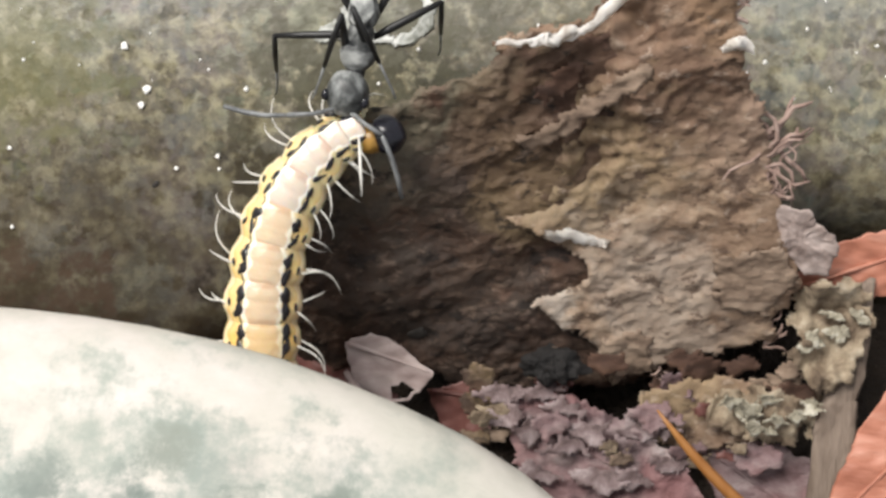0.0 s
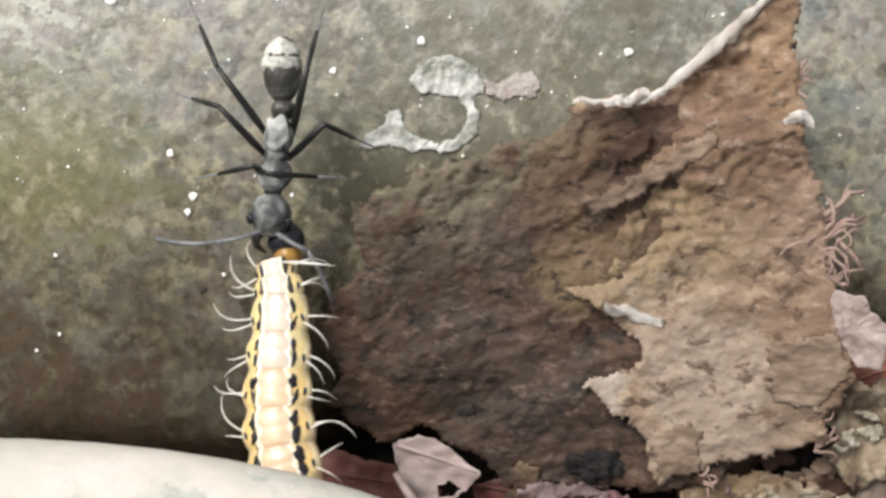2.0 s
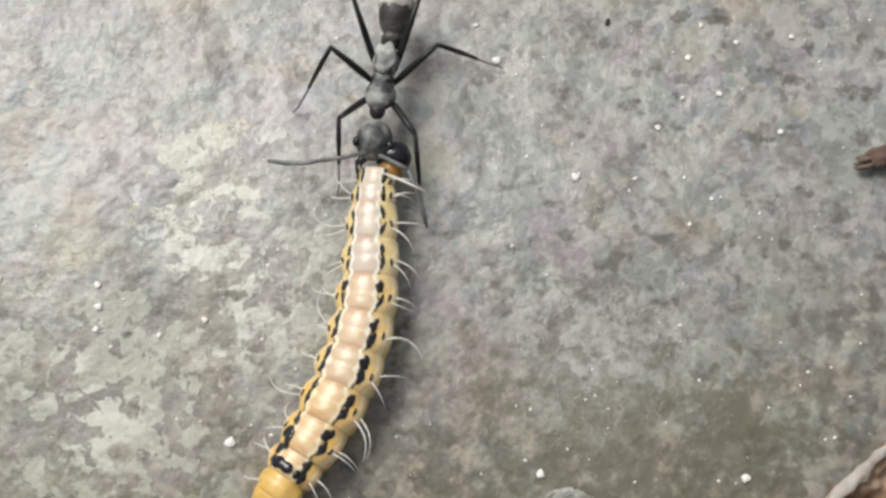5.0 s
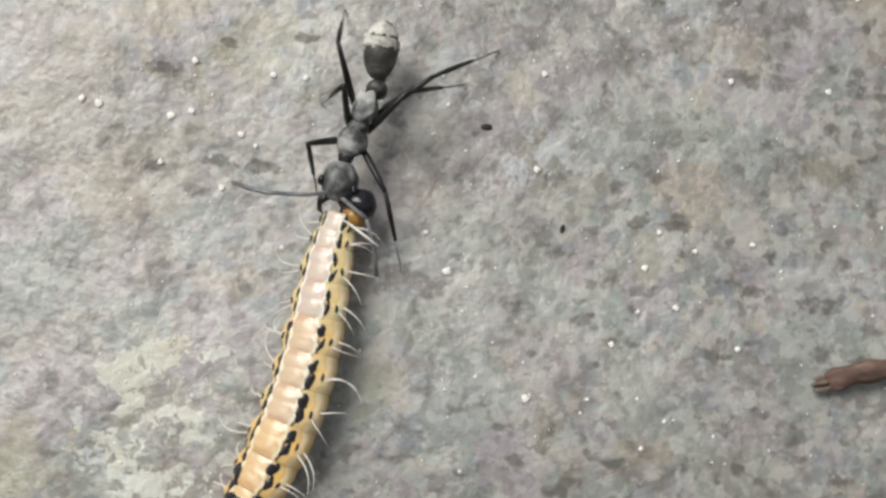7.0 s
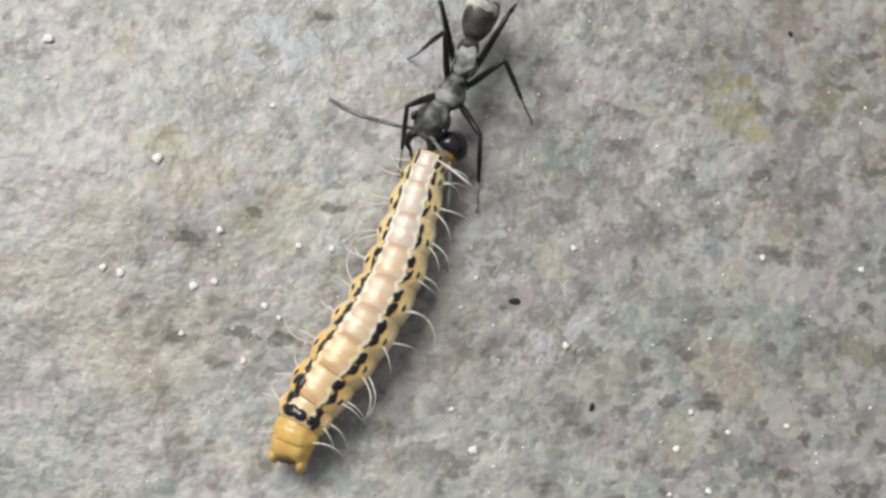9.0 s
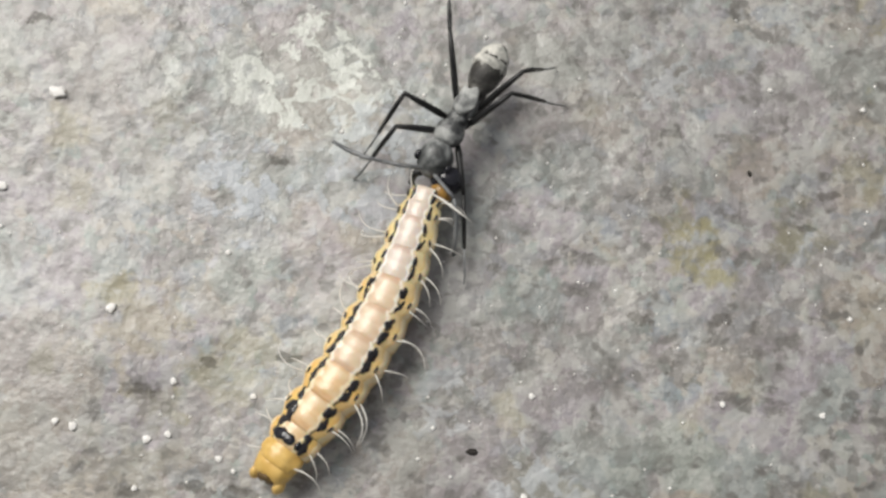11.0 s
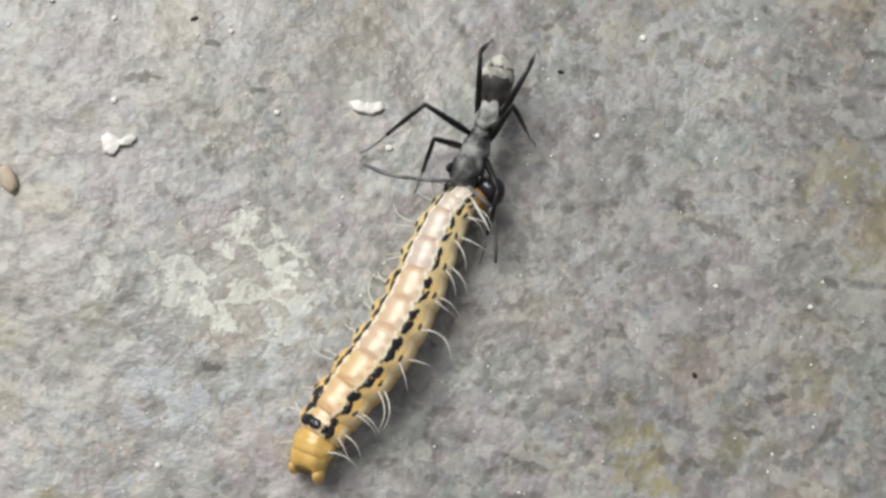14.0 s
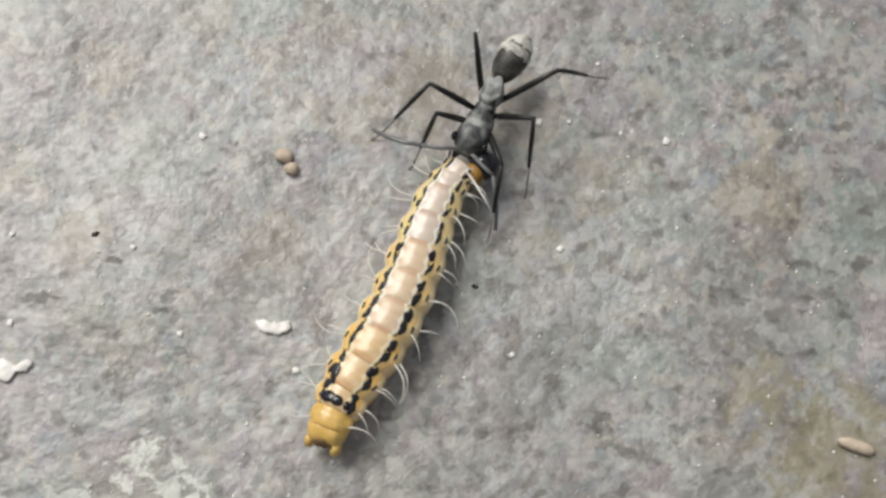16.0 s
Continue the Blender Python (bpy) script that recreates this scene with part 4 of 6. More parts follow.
    curl("curled_strip", line, [0.2 + 0.22 * math.sin(0.3 + 2.6 * k / 14) for k in range(15)], 1.0, 6.0, "small pale curled strip")
    line = [(24.2 + 1.9 * k / 8, -91.4 + 0.5 * math.sin(k * 0.4)) for k in range(9)]
    curl("curled_edge", line, [0.2 + 0.25 * math.sin(3.1 * k / 8) for k in range(9)], 0.9, 9.0, "small cream curl on the torn edge")
    layer("pale_flap", [(28.2, -102.0), (30.6, -102.6), (32.6, -105.4), (32.2, -107.8), (30.6, -107.4), (29.0, -105.2)], 14.6, -3.4, 0.8, LEAF_GREY, "pale grey flap at the torn edge",
          thick=0.2, whole=True, turns=110, rings=10, ragged=0.3, fray=1.2, seed=3)
    x, y = 4.4 - BARK_AT[0], -111.9 - BARK_AT[1]
    part("knot_hole", blob(0.75, 0.42, 0.12, 24, 10, 0.6, 0.5), PIT, root, "small dark hole in the bark", pose(x * MM, y * MM, (bark_height(x, y) - 0.02) * MM, 12, -4, 8))
    # loose fibres at the torn edges
    rnd = random.Random(5)
    for x, y, n, far in ((27.9, -98.8, 18, 3.8), (28.2, -100.6, 8, 2.6), (25.4, -89.5, 8, 1.2), (29.3, -112.2, 8, 1.8), (22, -115.3, 8, 1.5)):
        for _ in range(n):
            a, p = rnd.uniform(-0.9, 1.1), Vector((x - BARK_AT[0] - 0.6, y - BARK_AT[1] + rnd.uniform(-1.6, 1.6), 0))
            p.z = bark_height(p.x, p.y) + 0.5
            line = [p.copy()]
            for _ in range(6):
                a += rnd.uniform(-0.9, 0.9)
                p = p + Vector((math.cos(a), math.sin(a), rnd.uniform(-0.3, 0.4))) * far * rnd.uniform(0.1, 0.22)
                line.append(p.copy())
            w = rnd.uniform(0.9, 2.6)
            part("fibre", tube(line, [v * w for v in (0.1, 0.09, 0.08, 0.075, 0.07, 0.06, 0.03)], 6), TATTER, root)
    return root


def build_film():
    """A dried pale film on the boulder: a broken ring with a blot, and a strip."""
    def smear(corners, seed):
        return torn(corners, lambda x, y: face_height(x, y) + 0.12 + 0.16 * rough(x, y, seed, 0.8) + 0.08 * rough(x, y, seed + 4, 0.35), 0.12, 0.13, 0.2, 0.9, seed)
    ring = [(-0.7, -88.5), (-0.1, -87.2), (1.3, -86.4), (3.0, -86.4), (4.2, -87.3), (4.8, -88.3), (4.7, -89.1), (3.9, -89.3), (4.6, -90.6), (4.3, -92.1), (3.1, -93.2), (1.6, -93.5), (1.5, -92.9), (2.8, -92.4), (3.6, -91.3), (3.6, -90.2), (2.9, -89.3), (1.4, -89.2), (0.2, -89.1)]
    foot = [(-4.1, -93.3), (-3.6, -92.3), (-2.4, -91.6), (-2.0, -90.6), (-1.2, -90.5), (-0.9, -91.6), (0.2, -92.4), (1.6, -92.8), (1.5, -93.3), (-0.7, -93.3), (-1.9, -93.0), (-3.3, -93.4)]
    ob = new("dried_film")
    ob.matrix_basis = ROCK
    tagged(ob, "dried whitish film in a broken ring on the boulder", "film")
    part("ring", smear(ring, 1.0), SILK, ob)
    part("blot", smear(foot, 2.0), SILK, ob)
    ob = part("dried_film", smear([(4.6, -88.0), (5.9, -88.3), (6.9, -87.5), (8.3, -87.3), (8.8, -88.2), (8.5, -89.1), (6.6, -89.3), (5.0, -89.2)], 3.0), SILK_PINK, None, "dried pinkish film strip on the boulder", ROCK)
    tagged(ob, category="film")


def litter(name, corners, z, mat, label, lean=(0, 0), curl=0.02, category="leaf", crumple=1.0, **extra):
    cx, cy = sum(c[0] for c in corners) / len(corners), sum(c[1] for c in corners) / len(corners)
    make = sheet
    if category == "bark":
        make = torn
        extra = {k: v for k, v in extra.items() if k not in ("turns", "rings")}
    bm = make([(x - cx, y - cy) for x, y in corners],
              lambda x, y: lean[0] * x + lean[1] * y + curl * (x * x + 0.4 * y * y) + crumple * (0.35 * rough(x, y, cx, 2.2) + 0.2 * rough(x, y, cy, 0.9)), **extra)
    ob = part(name, bm, mat, None, label, on_rock(cx, cy, z))
    if category == "leaf":
        a, b = max(((Vector(p), Vector(q)) for p in corners for q in corners), key=lambda pair: (pair[0] - pair[1]).length)
        line = []
        for k in range(9):
            p = a.lerp(b, 0.06 + 0.88 * k / 8) - Vector((cx, cy))
            line.append((p.x, p.y, lean[0] * p.x + lean[1] * p.y + curl * (p.x ** 2 + 0.4 * p.y ** 2) + crumple * (0.35 * rough(p.x, p.y, cx, 2.2) + 0.2 * rough(p.x, p.y, cy, 0.9)) + 0.14))
        part("midrib", tube(line, [0.2, 0.19, 0.17, 0.16, 0.14, 0.12, 0.1, 0.08, 0.05], 6), mat, ob)
    return tagged(ob, category=category)


def build_litter():
    pale = litter("dead_leaf", [(-1.0, -114.6), (1.0, -113.9), (3.2, -114.8), (5.6, -116.6), (4.6, -118.0), (3.4, -118.6), (1.6, -119.4), (-0.2, -117.6)], -1.2, LEAF_PALE,
                  "greyish pink dead leaf fragment with a curled torn edge", (0.1, 0.25), 0.05, thick=0.2, turns=140, rings=16, ragged=0.25, fray=1.4, hole=(6, 14, 108, 128))
    pts = [(-0.8, -116.6), (0.6, -118.6), (2.6, -119.8), (4.4, -120.6), (5.8, -121.8)]
    part("curled_edge", tube([(x - 2.16, y + 116.7, 1.6 - 0.1 * k) for k, (x, y) in enumerate(pts)], [0.2, 0.4, 0.5, 0.5, 0.25], 8), LEAF_PALE, pale)
    litter("dead_leaf", [(9.2, -118.2), (12, -117.2), (16, -118.0), (20.5, -119.6), (24, -122.5), (26, -126), (20, -128), (15, -126.5), (12, -122.5)], -2.0, LEAF_PURPLE,
           "crumpled purple-brown rotting leaf", (0.05, 0.1), 0.0, crumple=2.0, thick=0.3, turns=200, rings=24, ragged=0.6, fray=1.1, seed=6)
    litter("dead_leaf", [(5.0, -118.0), (8.6, -117.0), (11.0, -118.6), (9.8, -121.5), (6.6, -122.0)], -4.2, LEAF_MAROON, "dark maroon leaf scrap in the crevice", (0.1, 0.3), 0.03,
           thick=0.2, turns=90, rings=10, ragged=0.3)
    litter("dead_leaf", [(-9.0, -117.2), (-5.5, -115.8), (-1.0, -116.8), (3.0, -118.6), (0, -121.5), (-6, -121)], -4.6, LEAF_MAROON, "maroon leaf scrap behind the cream stone", (0, 0.2), 0.02,
           thick=0.2, turns=110, rings=12, ragged=0.3, seed=2)
    litter("dead_leaf", [(30.0, -109.6), (31.5, -106.6), (36, -105.2), (43, -104.5), (43, -108.6), (36, -109.6)], 0.6, LEAF_RED, "red-brown dead leaf behind the bark", (0.05, 0.3), 0.01,
           thick=0.25, turns=120, rings=12, ragged=0.3, seed=8)
    litter("dead_leaf", [(32.2, -127), (33.6, -122.0), (35.4, -117.5), (38.0, -113.6), (44, -112), (46, -126)], 2.4, LEAF_RED, "salmon red dead leaf blade beside the bark", (0.2, 0.1), 0.01,
           thick=0.3, turns=120, rings=14, ragged=0.2, seed=9)
    litter("wood_splinter", [(31.6, -127), (32.2, -119.5), (33.4, -113.5), (34.4, -109.0), (35.8, -108.2), (35.6, -114), (35.0, -119), (34.6, -127)], 0.2, WOOD, "grey-brown splinter of rotten wood", (0.15, 0.0), 0.01,
           "wood", thick=0.9, turns=160, rings=16, ragged=0.3, seed=1)
    for corners, z in (([(30.6, -109.2), (33.6, -108.4), (35.4, -110.2), (34.8, -114.6), (32.4, -117.0), (30.2, -114.0)], 1.2),
                       ([(24.0, -117.6), (27.6, -116.4), (31.6, -117.0), (33.4, -119.0), (30.0, -120.4), (26.2, -119.8)], -0.2)):
        flake = litter("bark_flake", corners, z, FRAY, "frayed greenish bark flake with lichen", (0.1, 0.15), 0.02, "bark", 4.5, thick=0.35, ragged=0.9, fray=1.1, seed=z)
        tufts = random.Random(int(z * 10) + 40)
        for n in range(7):
            bm = blob(tufts.uniform(0.4, 0.9), tufts.uniform(0.25, 0.5), tufts.uniform(0.08, 0.16), 22, 12, 1.1, 0.35, n)
            part("lichen_tuft", bm, LICHEN, flake, "", pose(tufts.uniform(-2.2, 2.2) * MM, tufts.uniform(-2.2, 2.2) * 0.6 * MM, tufts.uniform(0.4, 0.9) * MM, 0, 0, tufts.uniform(0, 180)))
    litter("bark_flake", [(20, -117.5), (25, -115.8), (30, -116.2), (31, -119), (25, -121.5), (21, -120.5)], -1.6, BARK_TAN, "brown bark flake under the torn bark", (0, 0.3), 0.02, "bark",
           thick=0.4, turns=140, rings=14, ragged=0.5, fray=1.2, seed=5)
    litter("dead_leaf", [(25, -121), (30, -120.4), (34, -122), (34.5, -127), (27, -127)], -3.4, LEAF_PURPLE, "dull purple-brown leaf scrap on the soil", (0, 0.1), 0.0, thick=0.3, turns=120,
           rings=12, ragged=0.4, seed=4)
    rnd = random.Random(8)
    for k in range(46):
        x, y = rnd.uniform(8, 35), rnd.uniform(-122, -114.5)
        r, z = rnd.uniform(0.5, 1.7), rnd.uniform(-2.6, -0.2)
        ring = [(x + r * rnd.uniform(0.6, 1.6) * math.cos(q), y + r * rnd.uniform(0.35, 0.9) * math.sin(q)) for q in np.arange(0, 6.2, 0.9)]
        ob = litter("bark_shred", ring, z, (BARK_PALE, FRAY, LEAF_PURPLE, BARK_FLAKE, LEAF_MAROON, BARK_DARK)[k % 6], "torn shred of rotting bark in the crevice litter", (rnd.uniform(-0.4, 0.4), rnd.uniform(-0.2, 0.5)), 0.05,
                    "bark", 1.6, thick=0.25, ragged=0.35, fray=0.8, seed=k)
        tagged(ob, group="shreds in the crevice")
    for k, (x, y) in enumerate([(10.1, -117.7), (13.3, -117.4), (15.3, -118.5), (12.2, -120.2), (15.1, -121.3), (18.7, -121.5), (17.6, -123.5), (13.6, -123.4), (20.6, -119.8), (11.0, -119.1), (19.9, -123.4), (22.3, -122.1), (16.6, -120.0)]):
        ring = [(x + rnd.uniform(0.5, 2.6) * math.cos(q), y + rnd.uniform(0.3, 1.3) * math.sin(q)) for q in np.arange(0, 6.2, 0.7)]
        ob = litter("leaf_shred", ring, rnd.uniform(-1.5, -0.7), LEAF_LILAC, "lilac-grey curled shred of rotting leaf", (rnd.uniform(-0.4, 0.4), rnd.uniform(-0.1, 0.6)), 0.04, "bark", 0.8, thick=0.14, ragged=0.3, fray=0.7, seed=60 + k)
        tagged(ob, category="leaf", group="shreds in the crevice")
    for k, (x, y) in enumerate([(26.0, -117.4), (27.4, -117.9), (28.6, -117.1), (29.4, -118.6), (30.6, -118.2), (27.8, -119.2), (31.6, -117.6)]):
        ring = [(x + rnd.uniform(0.25, 1.3) * math.cos(q), y + rnd.uniform(0.15, 0.8) * math.sin(q)) for q in np.arange(0, 6.2, 0.6)]
        ob = litter("lichen_shred", ring, rnd.uniform(0.6, 1.2), LICHEN, "cream curled shred of dry lichen on the bark litter", (rnd.uniform(-0.6, 0.6), rnd.uniform(0.0, 0.6)), 0.2, "bark", 1.4, thick=0.14, step=0.13, ragged=0.25, fray=0.6, seed=80 + k)
        tagged(ob, category="lichen", group="lichen shreds")
    pts = [(21.2 + 7.6 * k / 8, -118.2 - 7.8 * k / 8 - 0.3 * math.sin(k * 0.5), 1.0 - 0.1 * k) for k in range(9)]
    mid = pts[4]
    ob = part("pine_needle", tube([(x - mid[0], y - mid[1], z - mid[2]) for x, y, z in pts], [0.07, 0.2, 0.32, 0.38, 0.42, 0.45, 0.46, 0.46, 0.45], 8), NEEDLE, None,
              "dry orange needle lying across the litter", on_rock(*mid))
    tagged(ob, category="needle")
    ob = part("dark_clump", blob(2.2, 1.3, 0.9, 48, 28, 0.45, 0.6), CLUMP, None, "charcoal-dark crumbly clump under the bark", on_rock(14.0, -115.6, -0.6))
    tagged(ob, category="soil")
    pts = [(25.7 + 14.5 * k / 8, -61.6 + 3.4 * k / 8 + 0.25 * math.sin(k * 1.3), 2.0 + 0.25 * k) for k in range(9)]
    bm = tube([(25.7 + 14.5 * k / 40 - 32, -61.6 + 3.4 * k / 40 + 0.25 * math.sin(k * 0.26) + 60, 2.0 + 0.05 * k) for k in range(41)], [0.86 + 0.08 * math.sin(k * 0.9) - (0.25 if k == 0 else 0) for k in range(41)], 9)
    for w in bm.verts:
        bulge = 0.16 * rough(w.co.x * 0.5, w.co.y, w.co.z, 0.7) + 0.1 * rough(w.co.x, w.co.y, w.co.z, 0.35)
        w.co.y += bulge
        w.co.z += bulge
    ob = part("twig", bm, STICK, None, "short broken reddish-brown twig on the boulder", on_rock(32, -60, -1.2))
    x, y, z = pts[0]
    splints = [blob(0.75, 0.2, 0.2, 10, 8, 0.4, 0.4, n) for n in range(5)]
    for n, b in enumerate(splints):
        bmesh.ops.translate(b, vec=(-0.25 - 0.12 * (n % 3), 0.45 * math.cos(1.26 * n), 0.4 * math.sin(1.26 * n)), verts=b.verts)
    part("broken_end", joined(*splints), WOOD, ob, "pale splintered end", pose((x - 32) * MM, (y + 60) * MM, z * MM, 0, 0, 12))
    tagged(ob, category="twig")


# ---- crumbs and grit ----
CRUMBS = [(-29.6, -40.7, 0.42), (-24.2, -41.6, 0.42), (-22.6, -41.2, 0.34), (-31.0, -40.4, 0.34), (-27.5, -31.8, 0.5), (-18.8, -27.2, 0.3), (-2.8, -53.4, 0.42), (4.6, -38.0, 0.3), (19.1, -38.3, 0.3),
          (-20.1, -47.1, 0.32), (26.7, -39.1, 0.32), (-36.7, -22.2, 0.5), (4.0, -45.5, 0.34), (-2.0, -1.8, 0.36), (17.4, 19.0, 0.42), (28.0, 17.5, 0.42), (18.9, 8.2, 0.36), (-10.0, 17.3, 0.38),
          (15.1, -85.6, 0.42), (0.1, -85.4, 0.4), (-6.2, -87.8, 0.34), (-22.4, -83.2, 0.5), (-17.7, -94.2, 0.36), (-16.0, -97.2, 0.4), (-16.3, -98.3, 0.32), (-35.1, -97.0, 0.36), (3.1, -63.0, 0.4), (-25.7, -101.8, 0.2), (-25.2, -107.5, 0.18), (-13.5, -102.8, 0.2), (-10.6, -101.8, 0.22), (-10.4, -102.7, 0.16), (-26.8, -108.7, 0.16),
          (-22.4, -37.3, 0.34), (-16.4, -38.3, 0.32), (-18.7, -43.0, 0.34), (-17.6, -43.9, 0.24), (-24.8, -45.2, 0.28), (-13.8, -38.5, 0.3), (13.4, -50.2, 0.26), (16.1, -51.7, 0.26), (20.5, -51.1, 0.26),
          (12.2, -53.0, 0.34), (9.6, -58.8, 0.3), (19.1, -59.1, 0.28), (14.5, -56.0, 0.3), (-29.8, 10.5, 0.4), (-26.8, 11.5, 0.34), (-24.6, 8.9, 0.28), (-15.0, 7.9, 0.28), (-24.1, 1.7, 0.34), (-11.0, 1.0, 0.3), (-32.7, -71.7, 0.34), (-32.5, -73.3, 0.36), (-32.7, -75.0, 0.3), (-28.0, -75.3, 0.26), (-24.7, -74.2, 0.3), (-40.1, -71.3, 0.4)]
SPECKS = [(0.1, -42.2, 0.48), (-15.0, -104.0, 0.3), (6.0, -50.0, 0.35), (-8.0, -31.0, 0.3), (12.0, 5.0, 0.3), (-18.0, 9.0, 0.35), (-14, -68, 0.4), (22, -20, 0.3)]


def build_crumbs():
    first = None
    rnd = random.Random(3)
    for x, y, r in CRUMBS:
        turn = pose(0, 0, 0, 0, 0, rnd.uniform(0, 360))
        m = on_rock(x, y, face_height(x, y) + 0.1) @ turn
        if first is None:
            bm = blob(1.05, 0.8, 0.34, 18, 10, 0.5, 0.7)
            first = part("white_crumb", bm, CRUMB, None, "tiny white mineral crumb lying on the boulder")
            tagged(first, category="crumb", group="crumbs on the boulder")
            ob = first
        else:
            ob = copy_thing(first, m)
        ob.matrix_basis = m
        ob.scale = (r * 0.84, r * 0.84, r * 0.84)
    for k, (x, y, r) in enumerate(SPECKS):
        ob = part("dark_speck", blob(r, r * 0.6, r * 0.35, 12, 8, 0.4, 0.5, k), PIT, None, "small black dirt speck on the boulder", on_rock(x, y, face_height(x, y)) @ pose(0, 0, 0, 0, 0, 40 * k))
        tagged(ob, category="dirt")
    # larger flakes: two joined lobes, and a tan grain
    for corners, at, label in (([(-1.5, 0.6), (-0.9, 1.0), (0.1, 0.4), (0.8, 0.9), (1.4, 0.6), (0.9, 0.0), (0.1, -0.2), (-0.4, -0.9), (-1.3, -0.7)], (-23.4, -2.0), "white heart-shaped flake on the boulder"),
                               ([(-1.5, 0.5), (-0.8, 0.6), (0.2, 0.3), (1.2, 0.5), (1.5, -0.1), (0.6, -0.6), (-0.6, -0.5), (-1.2, -0.2)], (-3.8, 1.6), "white oblong flake on the boulder"),
                               ([(-0.7, 0.4), (0.5, 0.5), (0.8, -0.2), (-0.2, -0.5)], (-33.0, -14.5), "small pale flake on the boulder")):
        bm = sheet(corners, lambda x, y: 0.12 * rough(x, y, at[0], 0.6) + 0.06, 0.3, 70, 8, 0.15, 0.5, at[1])
        ob = part("white_flake", bm, CRUMB, None, label, on_rock(*at, face_height(*at) + 0.15))
        tagged(ob, category="flake")
    for x, y, rx, ry, rot in ((-31.9, -5.0, 0.65, 1.15, 25), (-3.4, 15.7, 0.75, 0.6, 0), (-2.7, 14.6, 0.6, 0.55, 0), (41.5, -7.6, 1.6, 0.5, -20)):
        ob = part("tan_grain", blob(rx, ry, 0.5, 16, 10, 0.2, 0.6, x), PEBBLE, None, "tan mineral grain lying on the boulder", on_rock(x, y, face_height(x, y) + 0.3) @ pose(0, 0, 0, 0, 0, rot))
        tagged(ob, category="grain", group="grains on the boulder")
    # fine grit over the whole face
    bm = bmesh.new()
    for _ in range(900):
        x, y, r = rnd.uniform(-46, 48), rnd.uniform(-97, 36), rnd.uniform(0.06, 0.2) * (1.6 if rnd.random() < 0.12 else 1)
        z = face_height(x, y)
        vs = [bm.verts.new((x + r * rnd.uniform(0.6, 1.3) * a, y + r * rnd.uniform(0.6, 1.3) * b, z + r * rnd.uniform(0.2, 0.7) * c)) for a, b, c in
              ((1, 0, 0), (-1, 0, 0), (0, 1, 0), (0, -1, 0), (0, 0, 1), (0, 0, -1))]
        for i, j, k in ((0, 2, 4), (2, 1, 4), (1, 3, 4), (3, 0, 4), (2, 0, 5), (1, 2, 5), (3, 1, 5), (0, 3, 5)):
            bm.faces.new((vs[i], vs[j], vs[k]))
    ob = part("grit", bm, CRUMB, None, "fine pale mineral grit on the boulder", ROCK)
    tagged(ob, category="grit", kind="stuff")


# ---- caterpillar ----
LENGTH = 24.6
LENGTHS = [1.2, 1.4] + [2.5] * 7 + [1.7, 1.5]
PIECES = len(LENGTHS)
RADII = [1.35, 1.6, 1.85, 2.05, 2.2, 2.3, 2.36, 2.32, 2.18, 1.95, 1.6]


def swell(k, y):
    """Radius along one ring: full in the middle, creased at both ends and once across."""
    v = y / (LENGTHS[k] / 2)
    return RADII[k] * (1 - 0.052 * abs(v) ** 3 - 0.010 * math.exp(-((v - 0.15) / 0.16) ** 2))


def piece_mesh(k):
    """One body ring with a bulge, its back up (z), its front along y."""
    half = LENGTHS[k] * 0.66
    bm = bmesh.new()
    rings = []
    for j in range(21):
        u = j / 20 * 2 - 1
        r = swell(k, u * half) * (0.55 if abs(u) == 1 else 1)
        row = []
        for i in range(48):
            a = i * math.tau / 48
            turn = abs(a if a < math.pi else a - math.tau)
            side = 1 + 0.13 * math.exp(-((turn - 1.25) / 0.3) ** 2) * max(0.0, math.cos(2.4 * u)) + 0.05 * math.exp(-((turn - 0.52) / 0.11) ** 2) * (0.6 + 0.4 * math.cos(9.4 * u))
            side += 0.018 * rough(math.sin(a) * 2.5, u * half * 1.6 + 7 * k, math.cos(a) * 2.5, 0.8)
            flat = 0.92 if math.cos(a) > 0 else 0.80
            row.append(bm.verts.new((r * side * math.sin(a), u * half, r * side * flat * math.cos(a))))
        rings.append(row)
    for p, q in zip(rings, rings[1:]):
        for i in range(48):
            bm.faces.new((p[i], p[(i + 1) % 48], q[(i + 1) % 48], q[i]))
    bm.faces.new(rings[0])
    bm.faces.new(rings[-1][::-1])
    bmesh.ops.recalc_face_normals(bm, faces=bm.faces)
    return bm


def skin_point(k, angle, y, lift=0.0):
    r = swell(k, y) + lift
    return Vector((r * math.sin(angle), y, r * 0.92 * math.cos(angle)))


